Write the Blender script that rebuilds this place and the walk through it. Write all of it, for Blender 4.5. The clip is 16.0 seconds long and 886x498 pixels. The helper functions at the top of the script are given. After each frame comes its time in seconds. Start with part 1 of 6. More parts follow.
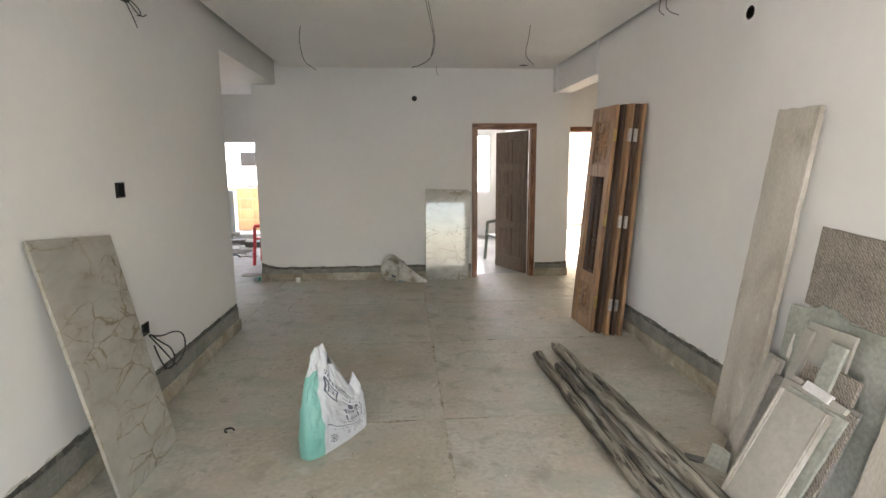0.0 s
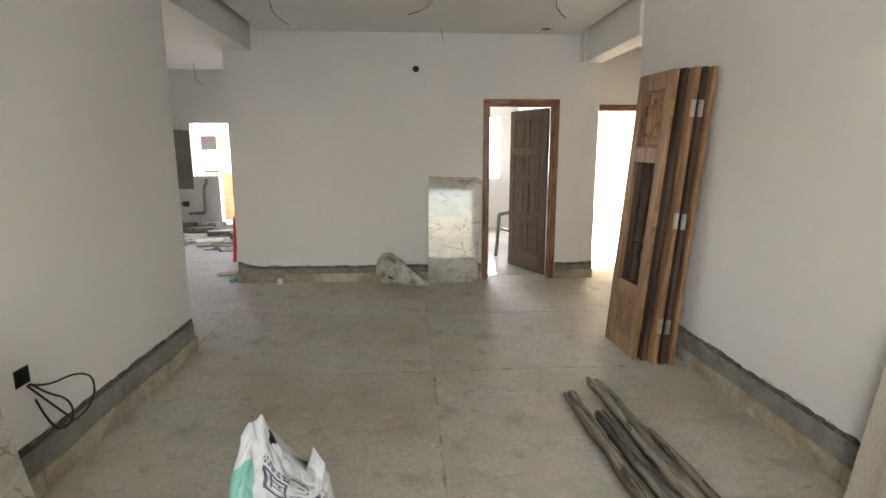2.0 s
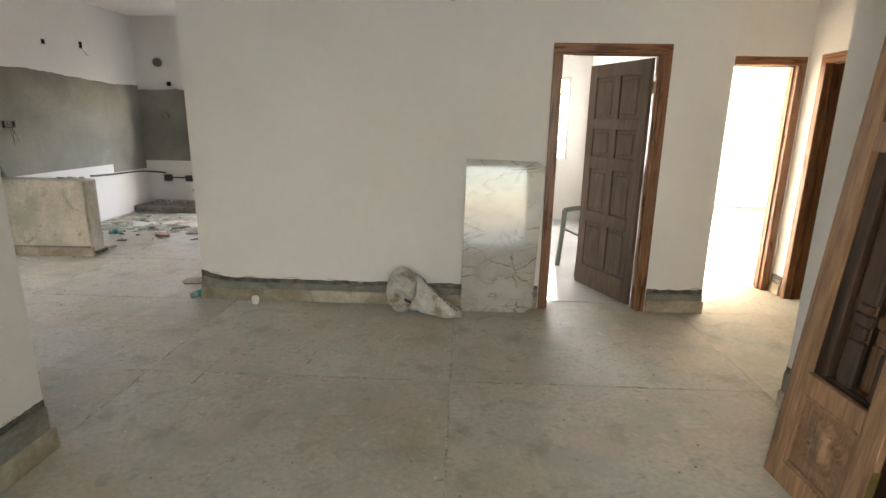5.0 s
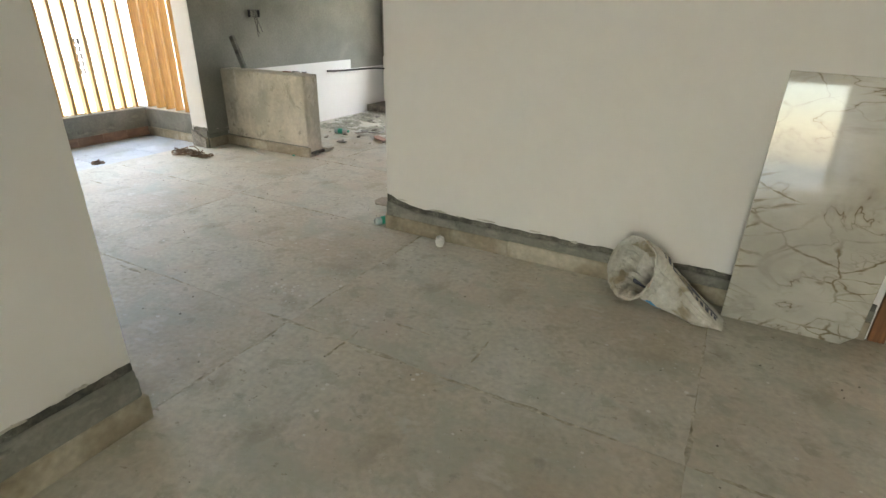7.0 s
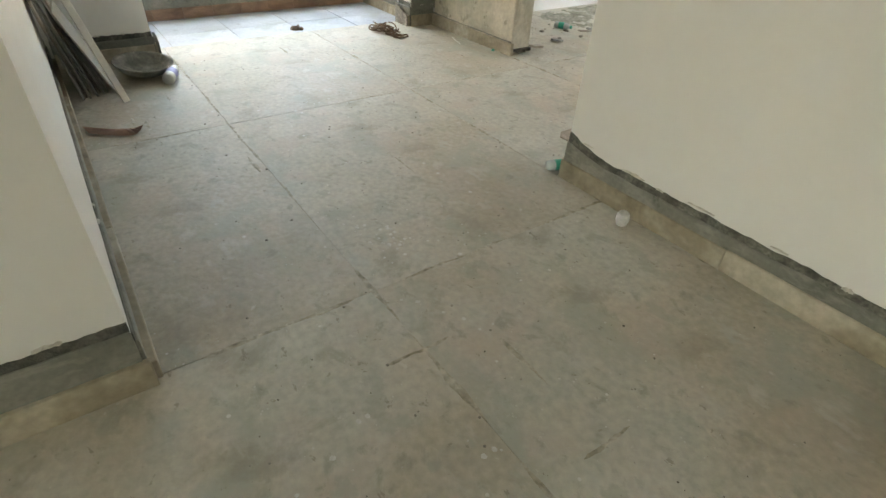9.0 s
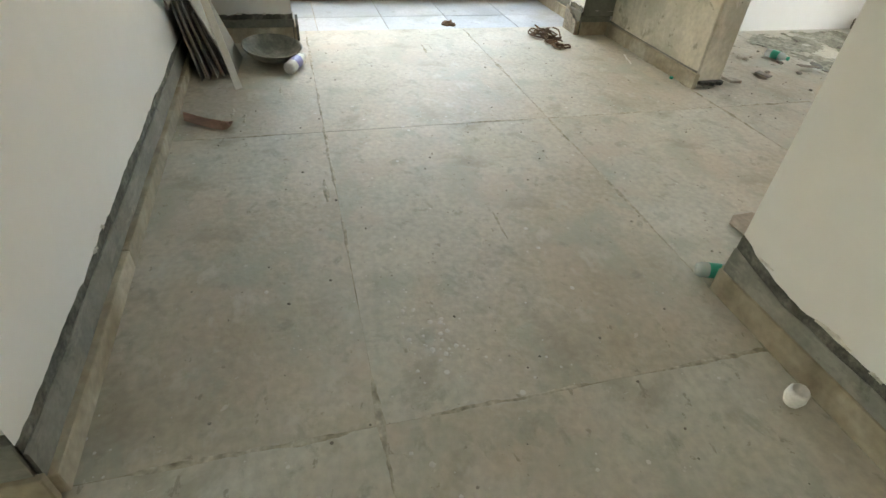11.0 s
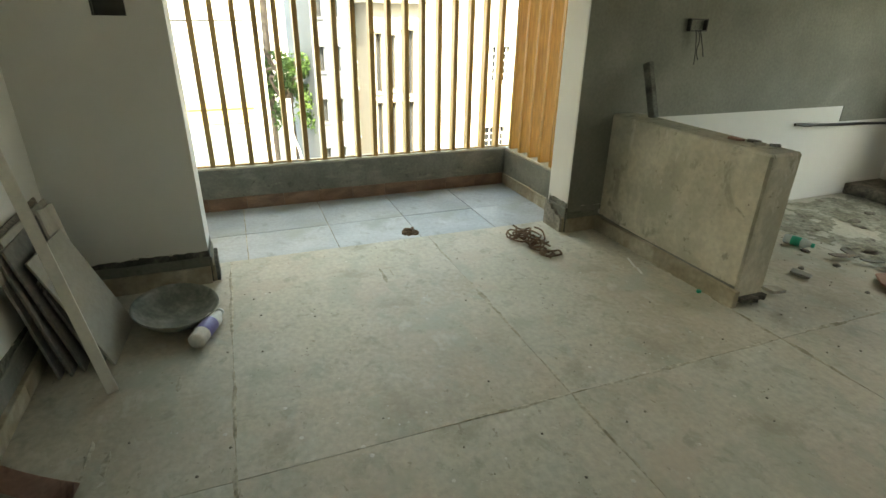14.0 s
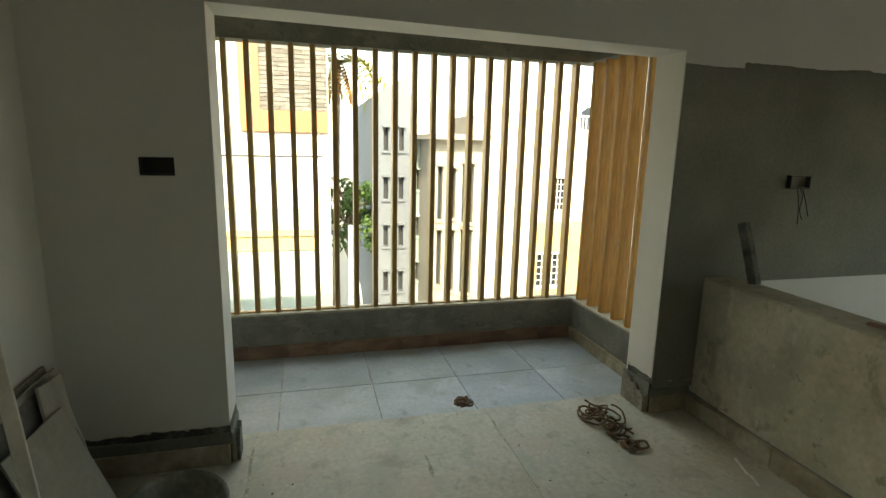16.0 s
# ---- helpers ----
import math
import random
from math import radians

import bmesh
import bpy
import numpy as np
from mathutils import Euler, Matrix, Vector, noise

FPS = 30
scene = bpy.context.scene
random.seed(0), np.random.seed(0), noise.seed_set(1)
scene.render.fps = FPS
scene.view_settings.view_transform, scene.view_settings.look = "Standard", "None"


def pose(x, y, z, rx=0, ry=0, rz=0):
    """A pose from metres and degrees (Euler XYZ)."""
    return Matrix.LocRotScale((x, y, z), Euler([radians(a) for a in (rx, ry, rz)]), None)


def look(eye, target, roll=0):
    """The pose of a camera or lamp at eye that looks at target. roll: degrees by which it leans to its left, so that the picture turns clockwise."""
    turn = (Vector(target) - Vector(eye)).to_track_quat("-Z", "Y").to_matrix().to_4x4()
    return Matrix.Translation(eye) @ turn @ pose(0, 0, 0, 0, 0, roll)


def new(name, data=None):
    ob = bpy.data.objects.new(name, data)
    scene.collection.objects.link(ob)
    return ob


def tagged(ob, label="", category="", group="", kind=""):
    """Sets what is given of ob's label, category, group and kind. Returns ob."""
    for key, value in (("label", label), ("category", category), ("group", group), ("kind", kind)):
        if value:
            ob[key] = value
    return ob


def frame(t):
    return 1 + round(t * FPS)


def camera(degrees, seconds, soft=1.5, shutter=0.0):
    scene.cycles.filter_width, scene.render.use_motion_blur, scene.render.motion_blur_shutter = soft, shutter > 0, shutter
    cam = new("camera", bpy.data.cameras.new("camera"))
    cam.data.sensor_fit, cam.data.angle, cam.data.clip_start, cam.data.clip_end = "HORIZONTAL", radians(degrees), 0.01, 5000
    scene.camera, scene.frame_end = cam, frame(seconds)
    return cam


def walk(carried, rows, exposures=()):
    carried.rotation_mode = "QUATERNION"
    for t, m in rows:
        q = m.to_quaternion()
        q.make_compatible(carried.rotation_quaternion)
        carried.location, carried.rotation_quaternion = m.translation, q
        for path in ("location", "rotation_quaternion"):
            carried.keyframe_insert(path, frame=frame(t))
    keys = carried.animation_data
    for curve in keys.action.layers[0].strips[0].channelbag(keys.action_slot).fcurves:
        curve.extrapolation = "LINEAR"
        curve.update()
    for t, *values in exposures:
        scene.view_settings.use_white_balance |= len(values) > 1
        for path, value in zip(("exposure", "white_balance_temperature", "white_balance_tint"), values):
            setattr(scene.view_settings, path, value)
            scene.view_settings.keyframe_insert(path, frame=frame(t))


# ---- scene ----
cam = camera(80.6, 16.0)
PATH = [
    (0, (0.095, -0.497, 1.583), (0.241, 1.471, 1.261), -0.4),
    (0.5, (0.037, -0.288, 1.566), (0.198, 1.68, 1.254), -0.4),
    (1, (0.04, -0.055, 1.561), (0.195, 1.915, 1.249), -0.5),
    (1.5, (0.146, 0.245, 1.564), (0.292, 2.212, 1.236), -0.6),
    (2, (0.18, 0.528, 1.551), (0.302, 2.489, 1.177), -0.1),
    (2.5, (0.1, 0.836, 1.552), (0.247, 2.787, 1.134), 0.1),
    (3, (0.101, 1.147, 1.534), (0.259, 3.096, 1.111), -0.2),
    (3.2, (0.168, 1.299, 1.557), (0.31, 3.248, 1.127), -0.5),
    (5.3, (0.374, 2.668, 1.542), (0.253, 4.601, 1.046), 0.9),
    (5.5, (0.351, 2.82, 1.522), (0.188, 4.748, 1.017), 0.6),
    (6, (0.278, 3.151, 1.528), (-0.098, 5.041, 0.992), -0.2),
    (6.5, (0.268, 3.477, 1.496), (-0.432, 5.229, 0.832), 0.1),
    (7, (0.207, 3.711, 1.451), (-0.657, 5.316, 0.628), 1.2),
    (7.5, (0.063, 3.95, 1.412), (-0.832, 5.432, 0.411), 1.2),
    (8, (-0.004, 4.166, 1.365), (-1.054, 5.461, 0.261), 0.9),
    (8.5, (0.002, 4.448, 1.365), (-1.224, 5.515, 0.2), 0.9),
    (9, (-0.173, 4.639, 1.349), (-1.464, 5.602, 0.162), 3.2),
    (9.2, (-0.198, 4.733, 1.34), (-1.551, 5.628, 0.169), 1.4),
    (11.3, (-0.836, 5.26, 1.3), (-2.334, 5.709, 0.053), 4.4),
    (11.5, (-0.909, 5.283, 1.31), (-2.414, 5.728, 0.071), 4.3),
    (12, (-1.12, 5.426, 1.322), (-2.704, 5.796, 0.158), 2.7),
    (12.5, (-1.315, 5.495, 1.352), (-2.971, 5.889, 0.302), 2.9),
    (13, (-1.559, 5.431, 1.388), (-3.234, 5.98, 0.443), 2.0),
    (13.5, (-1.742, 5.423, 1.415), (-3.428, 6.055, 0.546), 1.0),
    (14, (-1.956, 5.512, 1.433), (-3.657, 6.176, 0.619), 1.0),
    (14.5, (-2.137, 5.518, 1.451), (-3.856, 6.217, 0.704), 1.2),
    (15, (-2.33, 5.465, 1.472), (-4.091, 6.194, 0.868), 1.2),
    (15.5, (-2.387, 5.538, 1.537), (-4.23, 6.15, 1.057), 0.9),
    (16, (-2.425, 5.642, 1.569), (-4.322, 6.144, 1.18), 1.4),
]
walk(cam, [(t, look(eye, target, roll)) for t, eye, target, roll in PATH], exposures=[(0, 4.46, 7250, 20), (3, 4.55, 7600, 18), (5.3, 4.65, 7700, 17), (6.5, 4.72, 7800, 14), (9, 4.8, 8200, 9), (11.5, 4.68, 8350, 7), (13, 4.2, 8750, 1), (14, 3.8, 8950, -2), (15, 3.32, 8950, -3), (16, 2.82, 8950, -3)])
SKY, SUN_POWER = 0.11, 1.4
P_BEHIND, P_SIDE, P_ROOM, P_BRIGHT, P_KITCHEN, P_BALCONY = 1.6, 10, 10, 34, 10, 13

# world, sun and area lamps
world = bpy.data.worlds.new("sky")
world.use_nodes = True
scene.world = world
wn = world.node_tree
sky = wn.nodes.new("ShaderNodeTexSky")
sky.sky_type, sky.sun_disc = "NISHITA", False
SUN = Vector((0.80, -0.12, 0.60)).normalized()
sky.sun_elevation = math.asin(SUN.z)
sky.sun_rotation = math.atan2(SUN.x, SUN.y)
bg = wn.nodes["Background"]
bg.inputs["Strength"].default_value = SKY
wn.links.new(sky.outputs[0], bg.inputs[0])
sun = new("sun", bpy.data.lights.new("sun", "SUN"))
sun.data.energy, sun.data.angle, sun.data.color = SUN_POWER, radians(0.5), (1.0, 0.97, 0.93)
sun.matrix_world = look(SUN * 30, (0, 0, 0))


def area_lamp(name, eye, target, w, h, power, color=(0.93, 0.97, 1.0)):
    la = bpy.data.lights.new(name, "AREA")
    la.shape, la.size, la.size_y, la.energy, la.color = "RECTANGLE", w, h, power, color
    ob = new(name, la)
    ob.matrix_world = look(eye, target)
    return ob


# materials
def surf(name, stops, scale=2.0, detail=7, rough=0.75, fine=0.12, fscale=45, bump=0.25, metal=0.0, stretch=(1, 1, 1), warp=0.3,
         spots=None, vary=0.0, rvar=0.1, bdist=0.004, marks=()):
    """stops: (place, rgb) of a ramp driven by broad noise; fine: strength of a fine grain; spots: (scale, size, rgb)."""
    m = bpy.data.materials.new(name)
    m.use_nodes = True
    nt = m.node_tree
    N, L = nt.nodes, nt.links
    b = N["Principled BSDF"]
    tc = N.new("ShaderNodeTexCoord")
    mp = N.new("ShaderNodeMapping")
    mp.inputs["Scale"].default_value = stretch
    L.new(tc.outputs["Object"], mp.inputs[0])
    co = mp.outputs[0]
    if vary:
        oi = N.new("ShaderNodeObjectInfo")
        ad = N.new("ShaderNodeVectorMath")
        ad.operation = "MULTIPLY_ADD"
        ad.inputs[1].default_value = (37, 21, 13)
        L.new(oi.outputs["Random"], ad.inputs[0])
        L.new(co, ad.inputs[2])
        co = ad.outputs[0]
    n1 = N.new("ShaderNodeTexNoise")
    n1.inputs["Scale"].default_value, n1.inputs["Detail"].default_value, n1.inputs["Distortion"].default_value = scale, detail, warp
    L.new(co, n1.inputs["Vector"])
    cr = N.new("ShaderNodeValToRGB")
    while len(cr.color_ramp.elements) < len(stops):
        cr.color_ramp.elements.new(0.5)
    for e, (p, c) in zip(cr.color_ramp.elements, stops):
        e.position, e.color = p, (*c, 1)
    L.new(n1.outputs[0], cr.inputs[0])
    col = cr.outputs[0]
    n2 = N.new("ShaderNodeTexNoise")
    n2.inputs["Scale"].default_value, n2.inputs["Detail"].default_value = fscale, 8
    L.new(co, n2.inputs["Vector"])
    mr = N.new("ShaderNodeMapRange")
    mr.inputs[1].default_value, mr.inputs[2].default_value = 0.3, 0.7
    mr.inputs[3].default_value, mr.inputs[4].default_value = 1 - fine, 1 + fine
    L.new(n2.outputs[0], mr.inputs[0])
    mx = N.new("ShaderNodeVectorMath")
    mx.operation = "MULTIPLY"
    L.new(col, mx.inputs[0])
    L.new(mr.outputs[0], mx.inputs[1])
    col = mx.outputs[0]
    if vary:
        m3 = N.new("ShaderNodeMapRange")
        m3.inputs[3].default_value, m3.inputs[4].default_value = 1 - vary, 1 + vary
        L.new(oi.outputs["Random"], m3.inputs[0])
        mv = N.new("ShaderNodeVectorMath")
        mv.operation = "MULTIPLY"
        L.new(col, mv.inputs[0])
        L.new(m3.outputs[0], mv.inputs[1])
        col = mv.outputs[0]
    for sc, st, lo, hi, rgb, amount in marks:
        m5 = N.new("ShaderNodeMapping")
        m5.inputs["Scale"].default_value, m5.inputs["Rotation"].default_value = st, (0, 0, sc)
        L.new(tc.outputs["Object"], m5.inputs[0])
        n5 = N.new("ShaderNodeTexNoise")
        n5.inputs["Scale"].default_value, n5.inputs["Detail"].default_value, n5.inputs["Distortion"].default_value = sc, 8, 0.35
        n5.inputs["Roughness"].default_value = 0.62
        L.new(m5.outputs[0], n5.inputs["Vector"])
        k5 = N.new("ShaderNodeMapRange")
        k5.inputs[1].default_value, k5.inputs[2].default_value, k5.inputs[4].default_value = lo, hi, amount
        L.new(n5.outputs[0], k5.inputs[0])
        x5 = N.new("ShaderNodeMix")
        x5.data_type = "RGBA"
        L.new(k5.outputs[0], x5.inputs[0])
        L.new(col, x5.inputs[6])
        x5.inputs[7].default_value = (*rgb, 1)
        col = x5.outputs[2]
    for sc, size, rgb in spots or ():
        vo = N.new("ShaderNodeTexVoronoi")
        vo.inputs["Scale"].default_value = sc
        L.new(tc.outputs["Object"], vo.inputs["Vector"])
        n4 = N.new("ShaderNodeTexNoise")
        n4.inputs["Scale"].default_value, n4.inputs["Detail"].default_value = 1.7, 3
        L.new(tc.outputs["Object"], n4.inputs["Vector"])
        gate = N.new("ShaderNodeMapRange")
        gate.inputs[1].default_value, gate.inputs[2].default_value = 0.45, 0.7
        gate.inputs[3].default_value, gate.inputs[4].default_value = 0.0, size
        L.new(n4.outputs[0], gate.inputs[0])
        lt = N.new("ShaderNodeMath")
        lt.operation = "LESS_THAN"
        L.new(vo.outputs["Distance"], lt.inputs[0])
        L.new(gate.outputs[0], lt.inputs[1])
        mm = N.new("ShaderNodeMix")
        mm.data_type = "RGBA"
        L.new(lt.outputs[0], mm.inputs[0])
        L.new(col, mm.inputs[6])
        mm.inputs[7].default_value = (*rgb, 1)
        col = mm.outputs[2]
    L.new(col, b.inputs["Base Color"])
    rr = N.new("ShaderNodeMapRange")
    rr.inputs[1].default_value, rr.inputs[2].default_value = 0.3, 0.7
    rr.inputs[3].default_value, rr.inputs[4].default_value = max(0.02, rough - rvar), min(1, rough + rvar)
    L.new(n1.outputs[0], rr.inputs[0])
    L.new(rr.outputs[0], b.inputs["Roughness"])
    b.inputs["Metallic"].default_value = metal
    if bump:
        bp = N.new("ShaderNodeBump")
        bp.inputs["Strength"].default_value, bp.inputs["Distance"].default_value = bump, bdist
        L.new(n2.outputs[0], bp.inputs["Height"])
        L.new(bp.outputs[0], b.inputs["Normal"])
    return m


def wood(name, light, dark, scale=1.0, rough=0.5, stretch=(14, 14, 1.2), vary=0.12, bump=0.3):
    mid = tuple((a + c) / 2 for a, c in zip(light, dark))
    return surf(name, [(0.3, dark), (0.48, mid), (0.7, light)], scale=1.6 * scale, detail=9, rough=rough, stretch=stretch, warp=1.2, fine=0.22, fscale=6, bump=bump, vary=vary)


def marble(name, ground, vein, scale=2.2, rough=0.035, turn=0.6):
    """Pale stone with a net of fine broken veins that thickens in slanting bands."""
    m = bpy.data.materials.new(name)
    m.use_nodes = True
    nt = m.node_tree
    N, L = nt.nodes, nt.links
    b = N["Principled BSDF"]
    tc = N.new("ShaderNodeTexCoord")
    mv = N.new("ShaderNodeMapping")
    mv.inputs["Rotation"].default_value, mv.inputs["Scale"].default_value = (0, turn, 0), (1.0, 1.0, 1.9)
    L.new(tc.outputs["Object"], mv.inputs[0])

    def noise_at(sc, detail, dist, rough_=0.5):
        n = N.new("ShaderNodeTexNoise")
        n.inputs["Scale"].default_value, n.inputs["Detail"].default_value = sc, detail
        n.inputs["Distortion"].default_value, n.inputs["Roughness"].default_value = dist, rough_
        L.new(mv.outputs[0], n.inputs["Vector"])
        return n.outputs[0]

    def remap(v, lo, hi, a, c):
        r = N.new("ShaderNodeMapRange")
        r.interpolation_type = "SMOOTHSTEP"
        for q, x in zip((1, 2, 3, 4), (lo, hi, a, c)):
            r.inputs[q].default_value = x
        L.new(v, r.inputs[0])
        return r.outputs[0]

    def calc(op, a, c):
        k = N.new("ShaderNodeMath")
        k.operation = op
        for q, x in enumerate((a, c)):
            if isinstance(x, (int, float)):
                k.inputs[q].default_value = x
            else:
                L.new(x, k.inputs[q])
        return k.outputs[0]

    def ridge_of(v, width):
        return remap(calc("ABSOLUTE", calc("SUBTRACT", v, 0.5), 0), 0.0, width, 1.0, 0.0)

    zone = remap(noise_at(scale * 0.75, 2, 0.2), 0.44, 0.60, 0.0, 1.0)
    fine_ = calc("MULTIPLY", ridge_of(noise_at(scale * 2.6, 3, 0.7, 0.62), 0.02), zone)
    long_ = calc("MULTIPLY", ridge_of(noise_at(scale * 1.0, 4, 1.0, 0.58), 0.011), remap(noise_at(scale * 2, 3, 0), 0.4, 0.6, 0.15, 1.0))
    halo = calc("MULTIPLY", ridge_of(noise_at(scale * 1.0, 4, 1.0, 0.58), 0.05), 0.22)
    warp = N.new("ShaderNodeTexNoise")
    warp.inputs["Scale"].default_value, warp.inputs["Detail"].default_value, warp.inputs["Roughness"].default_value = scale * 1.5, 5, 0.55
    L.new(mv.outputs[0], warp.inputs["Vector"])
    bent = N.new("ShaderNodeVectorMath")
    bent.operation = "MULTIPLY_ADD"
    bent.inputs[1].default_value = (0.20, 0.20, 0.20)
    L.new(warp.outputs["Color"], bent.inputs[0])
    L.new(mv.outputs[0], bent.inputs[2])
    cells = N.new("ShaderNodeTexVoronoi")
    cells.feature = "DISTANCE_TO_EDGE"
    cells.inputs["Scale"].default_value = scale * 2.4
    L.new(bent.outputs[0], cells.inputs["Vector"])
    wide = remap(noise_at(scale * 4, 3, 0), 0.35, 0.65, 0.015, 0.075)
    net = calc("MULTIPLY", remap(calc("DIVIDE", cells.outputs[0], wide), 0.0, 1.0, 1.0, 0.0), remap(noise_at(scale * 0.75, 2, 0.2), 0.42, 0.52, 0.0, 1.0))
    amount = calc("MAXIMUM", calc("MAXIMUM", calc("MULTIPLY", fine_, 0.45), long_), calc("MAXIMUM", halo, net))
    amount = calc("MULTIPLY", amount, remap(noise_at(scale * 5, 4, 0), 0.35, 0.5, 0.45, 1.0))
    flecks = calc("MULTIPLY", remap(noise_at(scale * 16, 2, 0), 0.70, 0.74, 0.0, 0.8), zone)
    mx = N.new("ShaderNodeMix")
    mx.data_type = "RGBA"
    L.new(calc("MAXIMUM", amount, flecks), mx.inputs[0])
    mx.inputs[6].default_value, mx.inputs[7].default_value = (*ground, 1), (*vein, 1)
    cloud = N.new("ShaderNodeVectorMath")
    cloud.operation = "SCALE"
    L.new(mx.outputs[2], cloud.inputs[0])
    L.new(remap(noise_at(scale * 1.6, 7, 0.3, 0.6), 0.3, 0.7, 0.86, 1.08), cloud.inputs["Scale"])
    L.new(cloud.outputs[0], b.inputs["Base Color"])
    L.new(remap(noise_at(9, 6, 0), 0.3, 0.7, rough, rough * 1.8), b.inputs["Roughness"])
    return m


def plain(name, rgb, rough=0.5, metal=0.0, fine=0.1, bump=0.1, fscale=60):
    return surf(name, [(0.35, tuple(c * 0.88 for c in rgb)), (0.65, rgb)], scale=5, rough=rough, metal=metal, fine=fine, bump=bump, fscale=fscale)


M = {}
M["paint"] = surf("white_wall_putty", [(0.3, (0.66, 0.65, 0.62)), (0.5, (0.71, 0.70, 0.67)), (0.7, (0.74, 0.73, 0.705))], scale=0.6, rough=0.7, fine=0.012, fscale=12, bump=0.06, spots=[(0.9, 0.018, (0.45, 0.43, 0.4))])
M["ceiling"] = surf("white_ceiling_paint", [(0.3, (0.70, 0.69, 0.66)), (0.7, (0.76, 0.75, 0.72))], scale=1.2, rough=0.8, fine=0.02, bump=0.08)
M["cement"] = surf("dark_damp_cement", [(0.34, (0.065, 0.068, 0.058)), (0.5, (0.15, 0.152, 0.135)), (0.66, (0.27, 0.265, 0.235))], scale=4, rough=0.9, fine=0.25, fscale=60, bump=0.8, stretch=(1, 1, 2), bdist=0.01)
M["plaster"] = surf("grey_cement_plaster", [(0.3, (0.155, 0.157, 0.132)), (0.5, (0.205, 0.206, 0.178)), (0.68, (0.265, 0.262, 0.228))], scale=1.6, rough=0.85, fine=0.1, fscale=50, bump=0.4, spots=[(2.1, 0.03, (0.5, 0.5, 0.48))])
M["halfwall"] = surf("stained_cement_wash", [(0.25, (0.30, 0.28, 0.22)), (0.45, (0.49, 0.455, 0.36)), (0.7, (0.61, 0.57, 0.47))], scale=2.8, rough=0.9, fine=0.11, fscale=32, bump=0.7, marks=[(2.6, (1, 1, 0.6), 0.52, 0.62, (0.36, 0.345, 0.27), 0.65), (6, (1, 1, 0.7), 0.59, 0.66, (0.22, 0.205, 0.155), 0.55), (11, (1, 1, 1), 0.62, 0.68, (0.17, 0.16, 0.12), 0.6), (8, (1, 1, 0.5), 0.60, 0.66, (0.66, 0.63, 0.56), 0.5)], spots=[(4.5, 0.05, (0.2, 0.19, 0.16)), (9, 0.05, (0.16, 0.15, 0.13))])
M["floor"] = surf("worn_cement_floor", [(0.32, (0.36, 0.315, 0.24)), (0.42, (0.435, 0.395, 0.315)), (0.50, (0.495, 0.46, 0.385)), (0.58, (0.46, 0.45, 0.38)), (0.68, (0.54, 0.52, 0.455))], scale=0.8, detail=8, rough=0.63, fine=0.12, fscale=34, bump=0.55, warp=0.3, rvar=0.12,
                  marks=[(1.7, (1, 1.3, 1), 0.51, 0.62, (0.37, 0.38, 0.315), 0.7), (2.3, (1, 1, 1), 0.53, 0.64, (0.48, 0.41, 0.335), 0.55), (3.1, (1, 1, 1), 0.56, 0.66, (0.28, 0.245, 0.185), 0.5), (6.3, (1, 1.3, 1), 0.60, 0.68, (0.27, 0.27, 0.215), 0.5), (5.2, (1, 1.5, 1), 0.57, 0.67, (0.55, 0.54, 0.48), 0.5), (8, (1, 1.2, 1), 0.60, 0.68, (0.24, 0.235, 0.185), 0.5), (4.5, (1, 1, 1), 0.61, 0.70, (0.46, 0.49, 0.445), 0.45),
                         (3.9, (1.0, 1.4, 1), 0.59, 0.63, (0.34, 0.345, 0.285), 0.45), (13, (1, 1.3, 1), 0.65, 0.68, (0.20, 0.175, 0.13), 0.55), (17, (1, 1, 1), 0.66, 0.69, (0.60, 0.585, 0.53), 0.5)],
                  spots=[(9, 0.12, (0.62, 0.61, 0.57)), (14, 0.08, (0.13, 0.12, 0.095)), (23, 0.12, (0.56, 0.55, 0.51))])
M["mortar"] = surf("dirty_joint_mortar", [(0.36, (0.23, 0.205, 0.155)), (0.5, (0.36, 0.33, 0.26)), (0.62, (0.44, 0.41, 0.335))], scale=6, rough=0.95, fine=0.25)
M["coat"] = surf("smooth_grey_cement_coat", [(0.3, (0.14, 0.142, 0.118)), (0.5, (0.195, 0.195, 0.168)), (0.7, (0.25, 0.248, 0.215))], scale=5, rough=0.85, fine=0.12, fscale=50, bump=0.4, bdist=0.004, marks=[(6, (1, 1, 3), 0.56, 0.66, (0.33, 0.32, 0.27), 0.45), (11, (1, 1, 1), 0.6, 0.68, (0.08, 0.085, 0.07), 0.6)])
# dark broken cement; its darkness also paints the shade of the recessed groove
M["groove"] = surf("dark_cement_and_groove_shade", [(0.3, (0.045, 0.046, 0.037)), (0.5, (0.09, 0.09, 0.074)), (0.68, (0.19, 0.185, 0.155))], scale=11, rough=0.95, fine=0.35, fscale=70, bump=0.9, bdist=0.01)
M["crust"] = surf("pale_putty_crust", [(0.3, (0.46, 0.44, 0.38)), (0.7, (0.64, 0.62, 0.56))], scale=14, rough=0.9, fine=0.2, bump=0.6)
M["skirt"] = surf("buff_stone_skirting", [(0.3, (0.22, 0.185, 0.125)), (0.5, (0.34, 0.295, 0.215)), (0.68, (0.46, 0.42, 0.335))], scale=3.5, rough=0.75, fine=0.15, fscale=30, bump=0.3, vary=0.1, warp=1)
